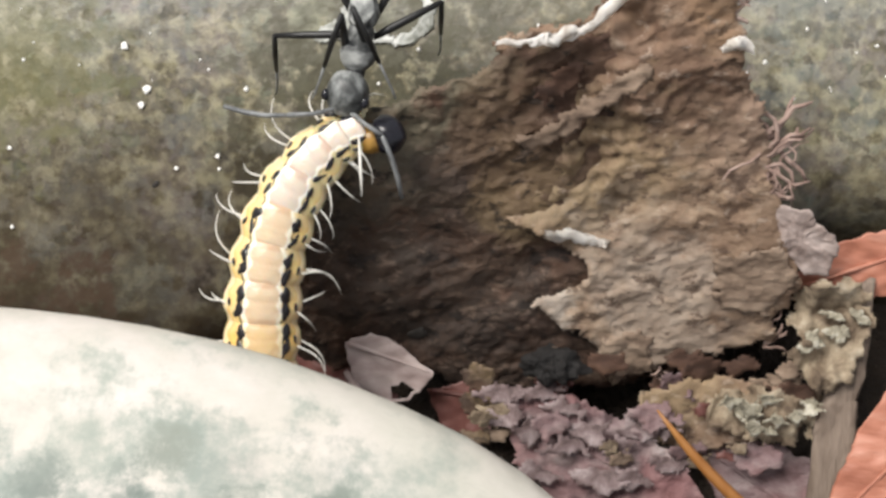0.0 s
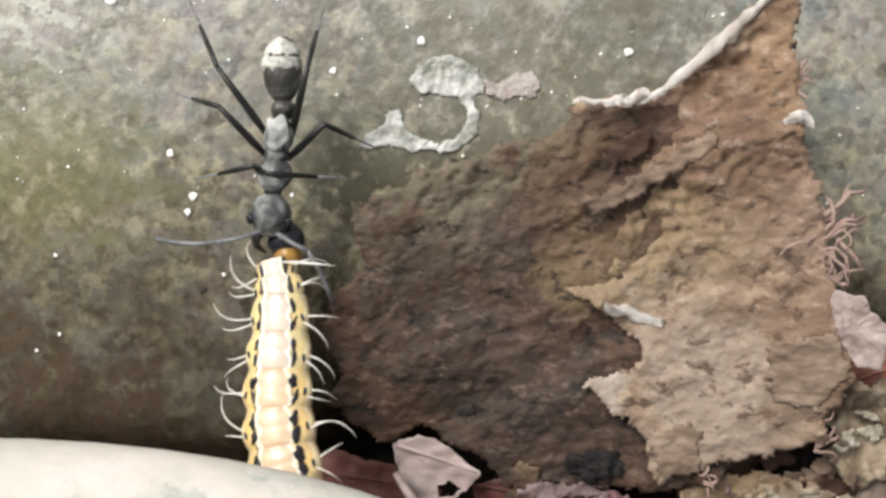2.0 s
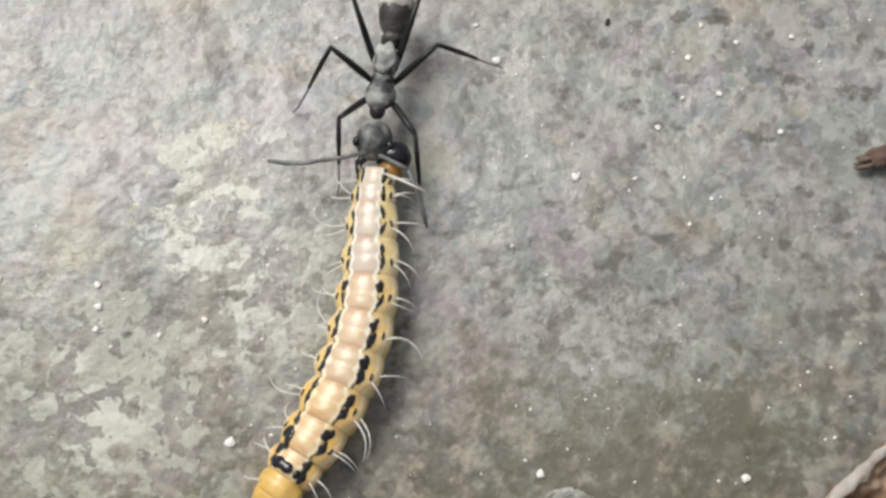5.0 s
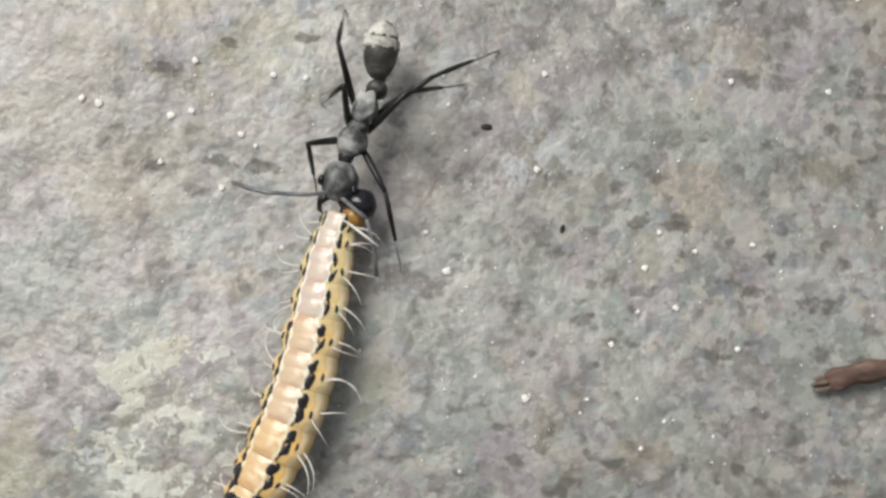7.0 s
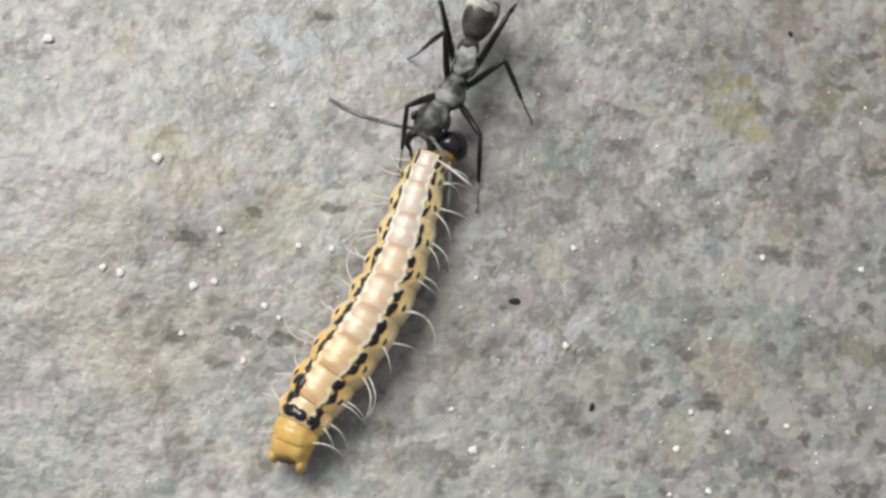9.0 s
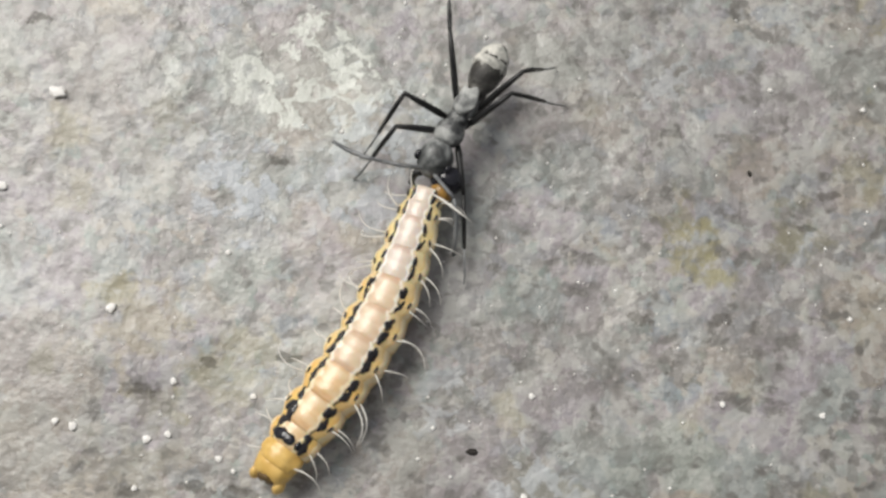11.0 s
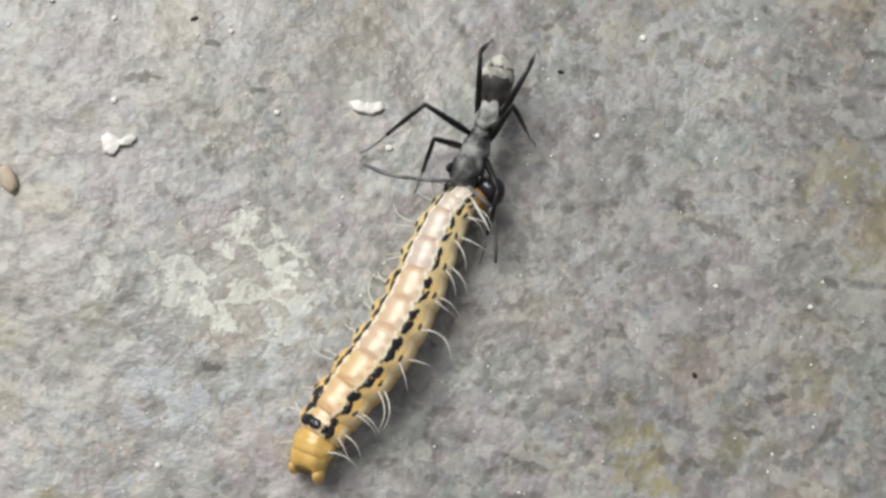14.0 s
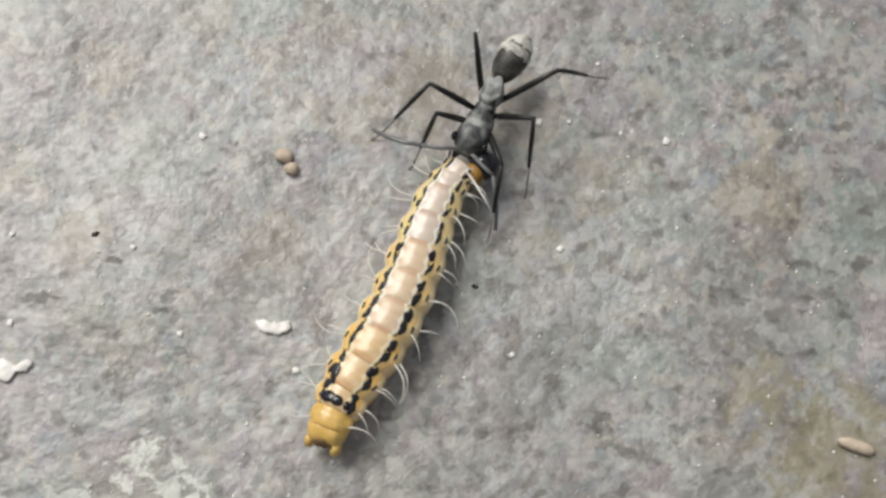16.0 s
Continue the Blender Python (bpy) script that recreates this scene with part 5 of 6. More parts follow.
def build_caterpillar():
    root = new("caterpillar")
    tagged(root, "cream and yellow caterpillar with black spots, dragged by the ant", "caterpillar")
    spots = [mesh_of("spot", blob(0.29, 0.50, 0.10, 26, 12, 0.8, 0.45, 3.1 * n), SPOT) for n in range(5)]
    dash = mesh_of("spot", blob(0.12, 0.30, 0.10, 18, 10, 0.35, 0.4), SPOT)
    bars = [mesh_of("spot", blob(0.20, 0.55, 0.10, 22, 10, 0.7, 0.45, 2.3 * n), SPOT) for n in range(3)]
    rnd = random.Random(11)
    hairs = []
    for k in range(6):
        reach, droop, back = rnd.uniform(2.1, 3.9), rnd.uniform(1.0, 2.4), rnd.uniform(-2.6, 0.2)
        line = [(reach * (s - 0.25 * s ** 3), back * s ** 2.5, 0.6 * s - droop * s ** 2.2) for s in (0, 0.15, 0.3, 0.45, 0.6, 0.75, 0.9, 1.0)]
        hairs.append(mesh_of("bristle", tube(line, [0.08, 0.076, 0.07, 0.062, 0.053, 0.043, 0.032, 0.018], 5), HAIR))
    pieces = []
    for k in range(PIECES):
        body = part("segment", piece_mesh(k), AMBER if k == 10 else SKIN_REAR if k >= 7 else SKIN_MID if k >= 4 else SKIN, root)
        pieces.append(body)
        short = k < 2
        for side in (-1, 1):
            tilt = pose(0, 0, 0, 0, 39 * side, 0)
            if short:
                part("spot", bars[k], SPOT, body, m=Matrix.Translation(skin_point(k, 0.66 * side, 0.0) * MM) @ tilt)
            elif k < 10:
                for y, a in ((0.52, 0.65), (-0.46, 0.69)):
                    at = skin_point(k, (a + rnd.uniform(-0.03, 0.03)) * side, y * min(1.0, LENGTHS[k] / 2.1) + rnd.uniform(-0.08, 0.08))
                    shape = bars[rnd.randrange(3)] if k < 5 and y < 0 or k < 4 else spots[rnd.randrange(5)]
                    part("spot", shape, SPOT, body, m=Matrix.Translation(at * MM) @ tilt @ pose(0, 0, 0, 0, 0, rnd.uniform(-28, 28)) @ Matrix.Scale(0.92 if k < 5 else 1.1, 4))
            if k < 9:
                part("spot", dash, SPOT, body, m=Matrix.Translation(skin_point(k, 1.0 * side, -0.1 + rnd.uniform(-0.2, 0.2), 0.16) * MM) @ pose(0, 0, 0, 0, 54 * side, rnd.uniform(-20, 20)))
            for n in range(1 if k in (0, 10) else 2):
                at = skin_point(k, (1.1 + 0.17 * n) * side, (-0.3 + 0.3 * n) * (0.5 if short else 1.2), -0.1)
                part("bristle", hairs[rnd.randrange(6)], HAIR, body, m=Matrix.Translation(at * MM) @ pose(0, 0, 0, 0, rnd.uniform(-14, 10), (0 if side > 0 else 180) + rnd.uniform(-32, 32)))
    thick = tube([(0, 0, 0), (1.0, -0.3, 0.2), (2.4, -0.8, 0.25), (3.6, -1.25, 0.1)], [0.07, 0.1, 0.1, 0.03], 7)
    part("bristle", thick, HAIR, pieces[0], "thick pale bristle behind the head", Matrix.Translation(skin_point(0, 0.5, 0.3) * MM))
    part("bristle", hairs[1], HAIR, pieces[0], m=Matrix.Translation(skin_point(0, -0.9, 0.3) * MM) @ pose(0, 0, 0, 0, 0, 120))
    # black rear plate, wrapped over the back in three lobes, and the marks before it
    lobes = []
    for turn, rx, ry in ((-0.30, 0.62, 0.46), (0.02, 0.55, 0.42), (0.50, 0.24, 0.34)):
        lobe = blob(rx, ry, 0.16, 24, 14, 0.25, 0.7, turn)
        bmesh.ops.transform(lobe, matrix=Matrix.Translation(skin_point(9, turn, -0.45)) @ pose(0, 0, 0, 0, math.degrees(turn), 0), verts=lobe.verts)
        lobes.append(lobe)
    part("rear_plate", joined(*lobes), BLACK, pieces[9], "shiny black rear plate")
    part("spot", dash, SPOT, pieces[9], m=Matrix.Translation(skin_point(9, -0.42, 0.62) * MM) @ pose(0, 0, 0, 0, -24, 80))
    part("spot", spots[2], SPOT, pieces[8], m=Matrix.Translation(skin_point(8, -0.48, -0.85) * MM) @ pose(0, 0, 0, 0, -27, 30) @ Matrix.Scale(1.25, 4))
    rear = blob(1.55, 1.35, 1.1, 36, 20, 0.12, 0.8)
    for w in rear.verts:
        w.co.x = math.copysign(abs(w.co.x / 1.55) ** 0.72 * 1.55, w.co.x) if w.co.x else 0.0
        w.co.y = math.copysign(abs(w.co.y / 1.35) ** 0.8 * 1.35, w.co.y) if w.co.y else 0.0
    claspers = []
    for s in (-1, 1):
        clasper = blob(0.42, 0.6, 0.6, 14, 10, 0.2, 0.5)
        bmesh.ops.translate(clasper, vec=(1.05 * s, -1.25, -0.35), verts=clasper.verts)
        claspers.append(clasper)
    part("rear_end", joined(rear, *claspers), AMBER, pieces[10], "amber translucent rear end with claspers", pose(0, -0.75 * MM, 0))
    part("notch", blob(0.7, 0.42, 0.2, 16, 10, 0.5, 0.3), DULL, pieces[10], "dull brown notch at the rear", pose(0.05 * MM, -2.05 * MM, 0.35 * MM, 60, 0, 0))
    part("head", blob(1.3, 1.1, 1.1, 26, 18, 0.12, 0.9), BLACK, pieces[0], "shiny black head", pose(1.15 * MM, 1.9 * MM, 0.1 * MM))
    part("neck", blob(0.95, 1.0, 0.95, 18, 12), NECK, pieces[0], "amber neck", pose(0.95 * MM, 0.85 * MM, 0))
    return root, pieces


# ---- ant ----
LEGS = [("left", 0, 4.3, 6.9), ("left", 1, 4.9, 7.9), ("left", 2, 5.8, 8.6), ("right", 0, 4.3, 6.9), ("right", 1, 4.9, 7.9), ("right", 2, 5.8, 8.6)]


def build_ant():
    root = new("ant")
    tagged(root, "large charcoal-grey ant with silvery down, hauling the caterpillar", "ant")
    head = part("head", blob(1.42, 1.5, 1.15, 30, 20, 0.08, 0.9), ANT_HEAD, root, "grey downy head")
    for s in (-1, 1):
        part("eye", blob(0.3, 0.4, 0.32, 14, 10), BLACK, head, "", pose(1.26 * s * MM, 0.25 * MM, 0.45 * MM))
        jaw = [(0.45 * s, 1.2, -0.1), (0.95 * s, 1.8, -0.25), (0.85 * s, 2.5, -0.4), (0.25 * s, 2.9, -0.5)]
        part("jaw", tube(jaw, [0.36, 0.34, 0.26, 0.1], 8), ANT_DARK, head)
    scape_l = [(0.5, 1.0, 0.6), (1.8, 1.5, 1.2), (3.3, 1.9, 1.3)]
    whip_l = [(3.3, 1.9, 1.3), (4.7, 2.3, 1.0), (6.2, 2.5, 0.6), (7.6, 2.5, 0.3)]
    scape_r = [(-0.5, 1.0, 0.6), (-1.7, 1.4, 1.2), (-2.8, 1.8, 1.3)]
    whip_r = [(-2.8, 1.8, 1.3), (-3.6, 3.1, 1.0), (-4.2, 4.5, 0.5), (-4.7, 5.9, 0.1)]
    for scape, whip, pale in ((scape_l, whip_l, FUNICLE), (scape_r, whip_r, FUNICLE)):
        a = part("antenna", tube(scape, [0.16, 0.15, 0.17], 7), pale, head)
        part("antenna_tip", tube(whip, [0.14, 0.17, 0.18, 0.14], 7), pale, a)
    chest = part("thorax", joined(*[(lambda b, y, z: (bmesh.ops.translate(b, vec=(0, y, z), verts=b.verts), b)[1])(blob(rx, ry, rz, 24, 14, 0.08, 0.8), y, z)
                                    for rx, ry, rz, y, z in ((1.2, 1.2, 1.05, 1.25, 0.1), (0.88, 1.0, 0.85, 0.0, 0.0), (1.02, 1.25, 0.95, -1.3, 0.15))]), ANT_GREY, root, "grey downy thorax")
    part("collar", blob(0.62, 0.7, 0.6, 16, 10), ANT_DARK, chest, "", pose(0, 2.4 * MM, -0.1 * MM))
    part("down_patch", blob(0.84, 1.2, 0.24, 26, 14, 0.3, 0.6), ANT_DOWN, chest, "silvery down on the thorax", pose(0.1 * MM, -1.4 * MM, 0.98 * MM))
    waist = part("waist", joined(blob(0.86, 0.78, 0.95, 18, 12, 0.1, 0.6), tube([(0, 1.2, -0.3), (0, 0.3, -0.2), (0, -0.9, -0.2), (0, -1.7, 0.0)], [0.3, 0.42, 0.34, 0.3], 8)), GASTER, root, "dark waist scale")
    gaster = part("gaster", blob(1.32, 2.25, 1.2, 30, 20, 0.04, 1.0), GASTER, root, "grey downy gaster, darker in front")
    for y, half in ((-0.5, 0.42), (-1.58, 0.64)):
        bm = bmesh.new()
        rings = []
        for j in range(7):
            yy = max(-2.24, y + half * (j / 3 - 1))
            rings.append([])
            for i in range(32):
                ragged = yy + (0.28 * math.sin(3.1 * i * math.tau / 32 + 5 * y) * math.sin(i * 2.3) if j == 6 else 0.0)
                f = math.sqrt(max(0.0, 1 - (ragged / 2.25) ** 2)) * (1.07 if 0 < j < 6 else 0.98)
                rings[-1].append(bm.verts.new((1.32 * f * math.cos(i * math.tau / 32), ragged, 1.2 * f * math.sin(i * math.tau / 32))))
        for p, q in zip(rings, rings[1:]):
            for i in range(32):
                bm.faces.new((p[i], q[i], q[(i + 1) % 32], p[(i + 1) % 32]))
        part("band", bm, ANT_PALE, gaster, "pale silvery downy band")
    legs = []
    for side, row, thigh, shin in LEGS:
        a = part("femur", tube([(0, 0, 0), (0, thigh * 0.25, 0.04), (0, thigh * 0.6, 0.05), (0, thigh, 0)], [0.2, 0.28, 0.25, 0.17], 8), ANT_LEG, root)
        b = part("tibia", tube([(0, 0, 0), (0, shin * 0.3, 0.06), (0, shin * 0.6, 0.0)], [0.17, 0.2, 0.14], 7), ANT_LEG, root)
        part("tarsus", tube([(0, shin * 0.6, 0), (0, shin * 0.78, -0.05), (0, shin * 0.92, 0.06), (0.08, shin, 0.15)], [0.1, 0.085, 0.08, 0.06], 6), FUNICLE, b)
        legs.append((a, b))
    return root, head, chest, waist, gaster, legs


build_ground()
build_boulder()
build_front_stone()
bark = build_bark()
build_film()
build_litter()
build_crumbs()
caterpillar, pieces = build_caterpillar()
ant, ant_head, ant_chest, ant_waist, ant_gaster, ant_legs = build_ant()

# ---- what moves: (seconds, x, y) of the caterpillar's middle line, the ant's parts and its feet ----
FRONT_LINE = [(0, 0.8, -100.4), (0.5, 0.7, -99.0), (1, -0.6, -99.5), (1.5, -0.9, -100.2), (2, -9.2, -101.7), (2.5, -12.9, -98.0), (3, -13.1, -92.5),
    (3.5, -13.0, -81.9), (4, -12.6, -72.1), (4.5, -12.7, -66.8), (6.8, -9.1, -51.5), (7, -10.7, -49.7), (7.5, -9.0, -45.7), (8, -7.8, -39.9), (8.5,
    -8.2, -35.0), (9, -6.4, -31.8), (9.5, -4.9, -29.0), (9.7, -4.1, -26.8), (11.8, -3.1, -20.2), (12, -2.1, -20.4), (12.5, -0.8, -16.7), (13, 1.4,
    -13.1), (13.5, 2.7, -9.9), (14, 4.3, -6.4), (14.5, 7.4, 1.1), (15, 10.0, 3.7), (15.5, 8.7, 8.9), (16, 11.0, 14.0)]
FORE_LINE = [(0, -3.5, -104.4), (0.5, -1.8, -104.6), (1, -2.5, -105.3), (1.5, -2.4, -106.1), (2, -8.5, -107.7), (2.5, -12.2, -104.3), (3, -13.5,
    -99.2), (3.5, -13.0, -88.6), (4, -12.4, -78.8), (4.5, -12.7, -73.4), (6.8, -11.0, -58.0), (7, -12.1, -56.0), (7.5, -10.9, -51.5), (8, -9.3,
    -46.1), (8.5, -9.7, -41.1), (9, -8.1, -37.8), (9.5, -7.0, -35.0), (9.7, -5.6, -32.8), (11.8, -5.3, -26.1), (12, -4.9, -25.9), (12.5, -3.2, -22.6),
    (13, -1.6, -18.6), (13.5, -0.1, -15.3), (14, 1.3, -11.6), (14.5, 5.0, -4.4), (15, 7.0, -1.2), (15.5, 6.5, 3.6), (16, 8.1, 8.7)]
MIDDLE_LINE = [(0, -5.2, -110.2), (0.5, -4.0, -110.3), (1, -4.6, -111.1), (1.5, -4.5, -111.8), (2, -8.0, -113.7), (2.5, -11.6, -110.6), (3, -14.7,
    -105.8), (3.5, -13.7, -95.3), (4, -13.0, -85.4), (4.5, -13.3, -80.0), (6.8, -13.0, -64.6), (7, -13.4, -62.2), (7.5, -12.9, -57.3), (8, -11.6,
    -52.1), (8.5, -11.5, -47.0), (9, -10.3, -43.6), (9.5, -9.3, -40.8), (9.7, -8.2, -38.4), (11.8, -7.6, -31.6), (12, -7.5, -31.5), (12.5, -5.7,
    -28.5), (13, -4.0, -24.5), (13.5, -2.7, -20.9), (14, -1.2, -17.3), (14.5, 1.9, -9.3), (15, 4.4, -6.4), (15.5, 4.5, -1.8), (16, 6.0, 3.0)]
HIND_LINE = [(0, -5.2, -116.2), (0.5, -4.6, -116.4), (1, -5.2, -117.2), (1.5, -4.8, -118.1), (2, -6.3, -119.6), (2.5, -10.3, -116.8), (3, -16.8,
    -112.2), (3.5, -16.4, -101.4), (4, -16.2, -91.3), (4.5, -15.9, -86.1), (6.8, -16.1, -70.8), (7, -15.7, -68.1), (7.5, -15.6, -62.8), (8, -14.5,
    -57.8), (8.5, -13.9, -52.7), (9, -13.7, -48.9), (9.5, -12.9, -46.0), (9.7, -12.2, -43.2), (11.8, -10.7, -37.1), (12, -10.9, -36.7), (12.5, -9.2,
    -33.9), (13, -7.3, -29.9), (13.5, -6.3, -26.0), (14, -4.8, -22.3), (14.5, -2.0, -13.8), (15, 0.5, -10.8), (15.5, 1.9, -7.0), (16, 3.0, -2.3)]
TAIL_LINE = [(0, -5.0, -122.4), (0.5, -5.0, -122.5), (1, -5.7, -123.3), (1.5, -6.0, -124.0), (2, -5.3, -125.5), (2.5, -8.9, -123.0), (3, -18.8,
    -118.7), (3.5, -20.6, -106.6), (4, -20.7, -96.3), (4.5, -19.5, -91.6), (6.8, -19.6, -76.7), (7, -18.5, -73.8), (7.5, -17.9, -68.5), (8, -16.5,
    -63.8), (8.5, -15.9, -58.5), (9, -16.1, -54.7), (9.5, -15.6, -51.6), (9.7, -16.1, -48.0), (11.8, -14.0, -42.3), (12, -14.0, -42.0), (12.5, -12.0,
    -39.6), (13, -10.8, -35.2), (13.5, -9.1, -31.5), (14, -7.5, -27.9), (14.5, -4.7, -19.1), (15, -2.6, -15.7), (15.5, -0.5, -12.3), (16, 0.5, -7.9)]
ANT_HEAD = [(0, -0.2, -98.4), (0.5, -0.5, -96.4), (1, -2.1, -97.8), (1.5, -3.0, -98.9), (2, -9.5, -98.5), (2.5, -13.7, -95.2), (3, -14.3, -89.6),
    (3.5, -12.8, -78.9), (4, -12.6, -69.5), (4.5, -13.1, -64.7), (6.8, -9.3, -49.1), (7, -10.9, -47.2), (7.5, -8.0, -42.5), (8, -8.0, -37.8), (8.5,
    -7.6, -32.7), (9, -6.5, -29.2), (9.5, -5.0, -26.4), (9.7, -3.1, -24.0), (11.8, -3.0, -18.1), (12, -1.9, -18.7), (12.5, 0.1, -15.6), (13, 1.4,
    -11.1), (13.5, 3.4, -7.2), (14, 4.1, -4.7), (14.5, 8.1, 2.8), (15, 9.5, 4.9), (15.5, 8.0, 10.5), (16, 11.6, 16.2)]
ANT_CHEST = [(0, 0.5, -94.6), (0.5, -0.4, -92.8), (1, -2.5, -93.9), (1.5, -3.7, -95.1), (2, -9.2, -94.5), (2.5, -13.2, -90.9), (3, -13.6, -85.2),
    (3.5, -12.7, -74.5), (4, -12.7, -65.6), (4.5, -12.7, -59.8), (6.8, -8.1, -45.2), (7, -9.6, -43.1), (7.5, -6.8, -39.7), (8, -7.3, -34.6), (8.5,
    -6.2, -28.9), (9, -4.7, -26.1), (9.5, -3.5, -23.4), (9.7, -2.0, -21.7), (11.8, -1.0, -14.5), (12, 0.3, -14.9), (12.5, 1.3, -13.2), (13, 3.1,
    -7.9), (13.5, 4.7, -6.1), (14, 5.2, -1.9), (14.5, 9.7, 5.2), (15, 10.4, 8.7), (15.5, 9.1, 14.4), (16, 12.7, 18.6)]
ANT_WAIST = [(0, 0.4, -92.1), (0.5, -0.6, -90.1), (1, -2.9, -90.8), (1.5, -4.2, -92.4), (2, -8.9, -91.4), (2.5, -12.2, -86.8), (3, -13.1, -82.6),
    (3.5, -12.3, -72.2), (4, -12.3, -63.2), (4.5, -12.3, -56.7), (6.8, -6.7, -41.8), (7, -8.3, -40.3), (7.5, -5.9, -37.5), (8, -6.3, -32.6), (8.5,
    -5.4, -26.7), (9, -3.9, -23.4), (9.5, -2.0, -20.8), (9.7, -0.4, -19.5), (11.8, 0.3, -12.2), (12, 1.5, -12.2), (12.5, 2.6, -11.6), (13, 4.3, -6.1),
    (13.5, 5.7, -4.9), (14, 5.9, -0.1), (14.5, 10.6, 7.3), (15, 11.2, 11.3), (15.5, 10.1, 16.9), (16, 13.4, 20.5)]
ANT_GASTER = [(0, 0.4, -90.4), (0.5, -0.6, -88.2), (1, -3.1, -88.9), (1.5, -5.8, -90.8), (2, -9.0, -88.8), (2.5, -11.8, -84.5), (3, -13.0, -80.5),
    (3.5, -12.0, -69.9), (4, -12.1, -60.9), (4.5, -12.0, -54.4), (6.8, -6.3, -39.3), (7, -8.0, -37.4), (7.5, -4.8, -34.6), (8, -6.0, -30.1), (8.5,
    -4.3, -24.1), (9, -3.0, -20.8), (9.5, -0.7, -18.1), (9.7, 0.5, -17.7), (11.8, 1.2, -10.5), (12, 2.4, -10.0), (12.5, 3.7, -9.8), (13, 5.7, -3.5),
    (13.5, 6.7, -3.1), (14, 6.4, 2.4), (14.5, 11.6, 9.7), (15, 11.8, 14.1), (15.5, 10.8, 19.7), (16, 14.9, 22.9)]
FOOT_LEFT_FRONT = [(0, -2.5, -98.7), (0.5, -3.8, -97.7), (1, -5.3, -99.1), (1.5, -6.0, -99.4), (2, -14.8, -96.2), (2.5, -19.2, -101.1), (3, -18.3,
    -93.5), (3.5, -17.8, -84.0), (4, -16.3, -74.5), (4.5, -15.6, -66.9), (6.8, -12.7, -50.9), (7, -12.8, -47.5), (7.5, -10.0, -44.1), (8, -10.8,
    -40.5), (8.5, -11.0, -34.5), (9, -8.9, -32.6), (9.5, -8.8, -31.4), (9.7, -10.6, -32.2), (11.8, -8.3, -17.2), (12, -8.0, -21.3), (12.5, -9.0,
    -21.6), (13, -3.0, -13.2), (13.5, -1.2, -9.6), (14, 0.2, -5.6), (14.5, 0.9, -3.2), (15, 2.5, -0.6), (15.5, 5.2, 8.5), (16, 6.9, 14.7)]
FOOT_LEFT_MIDDLE = [(0, -6.1, -97.4), (0.5, -5.6, -96.2), (1, -5.9, -95.5), (1.5, -11.9, -93.3), (2, -17.0, -90.1), (2.5, -17.7, -86.7), (3, -23.2,
    -81.5), (3.5, -21.2, -79.4), (4, -18.6, -64.9), (4.5, -19.9, -64.1), (6.8, -13.3, -40.9), (7, -12.6, -40.6), (7.5, -13.0, -41.0), (8, -15.9,
    -30.3), (8.5, -13.7, -30.2), (9, -8.4, -23.2), (9.5, -7.8, -22.1), (9.7, -7.8, -22.5), (11.8, -9.3, -14.4), (12, -4.8, -13.3), (12.5, -4.6, -9.1),
    (13, -7.5, -8.1), (13.5, -5.6, -7.8), (14, -4.0, -2.4), (14.5, -1.2, 5.0), (15, -1.4, 5.0), (15.5, 2.2, 16.0), (16, 3.8, 17.1)]
FOOT_LEFT_HIND = [(0, -4.0, -84.9), (0.5, -4.6, -83.8), (1, -6.3, -86.4), (1.5, -10.9, -89.3), (2, -16.3, -83.5), (2.5, -16.8, -82.1), (3, -16.5,
    -77.2), (3.5, -15.9, -67.0), (4, -15.3, -56.9), (4.5, -15.7, -49.9), (6.8, -9.7, -33.4), (7, -11.0, -33.2), (7.5, -7.1, -31.0), (8, -9.8, -26.2),
    (8.5, -6.6, -19.6), (9, -6.2, -18.3), (9.5, -3.1, -12.8), (9.7, -2.3, -11.9), (11.8, -1.9, -2.7), (12, -1.2, -6.0), (12.5, 2.0, -5.3), (13, 4.5,
    1.8), (13.5, 5.6, 2.7), (14, 6.3, 7.6), (14.5, 9.9, 13.7), (15, 8.6, 18.0), (15.5, 8.3, 24.4), (16, 12.2, 26.3)]
FOOT_RIGHT_FRONT = [(0, 2.8, -98.4), (0.5, 3.4, -97.9), (1, 2.1, -96.1), (1.5, 1.8, -96.3), (2, -4.5, -95.8), (2.5, -7.1, -97.7), (3, -7.7, -92.4),
    (3.5, -9.0, -85.6), (4, -8.3, -75.2), (4.5, -9.3, -70.8), (6.8, -6.1, -53.9), (7, -6.3, -53.4), (7.5, -5.5, -53.6), (8, -4.3, -44.1), (8.5, -4.2,
    -40.0), (9, -2.8, -35.3), (9.5, -2.7, -35.0), (9.7, -2.6, -35.8), (11.8, 0.9, -24.7), (12, 0.7, -22.3), (12.5, 1.3, -23.3), (13, 2.6, -18.4),
    (13.5, 2.7, -18.4), (14, 5.4, -11.3), (14.5, 9.2, -5.2), (15, 11.4, -0.5), (15.5, 11.9, 4.0), (16, 13.1, 8.6)]
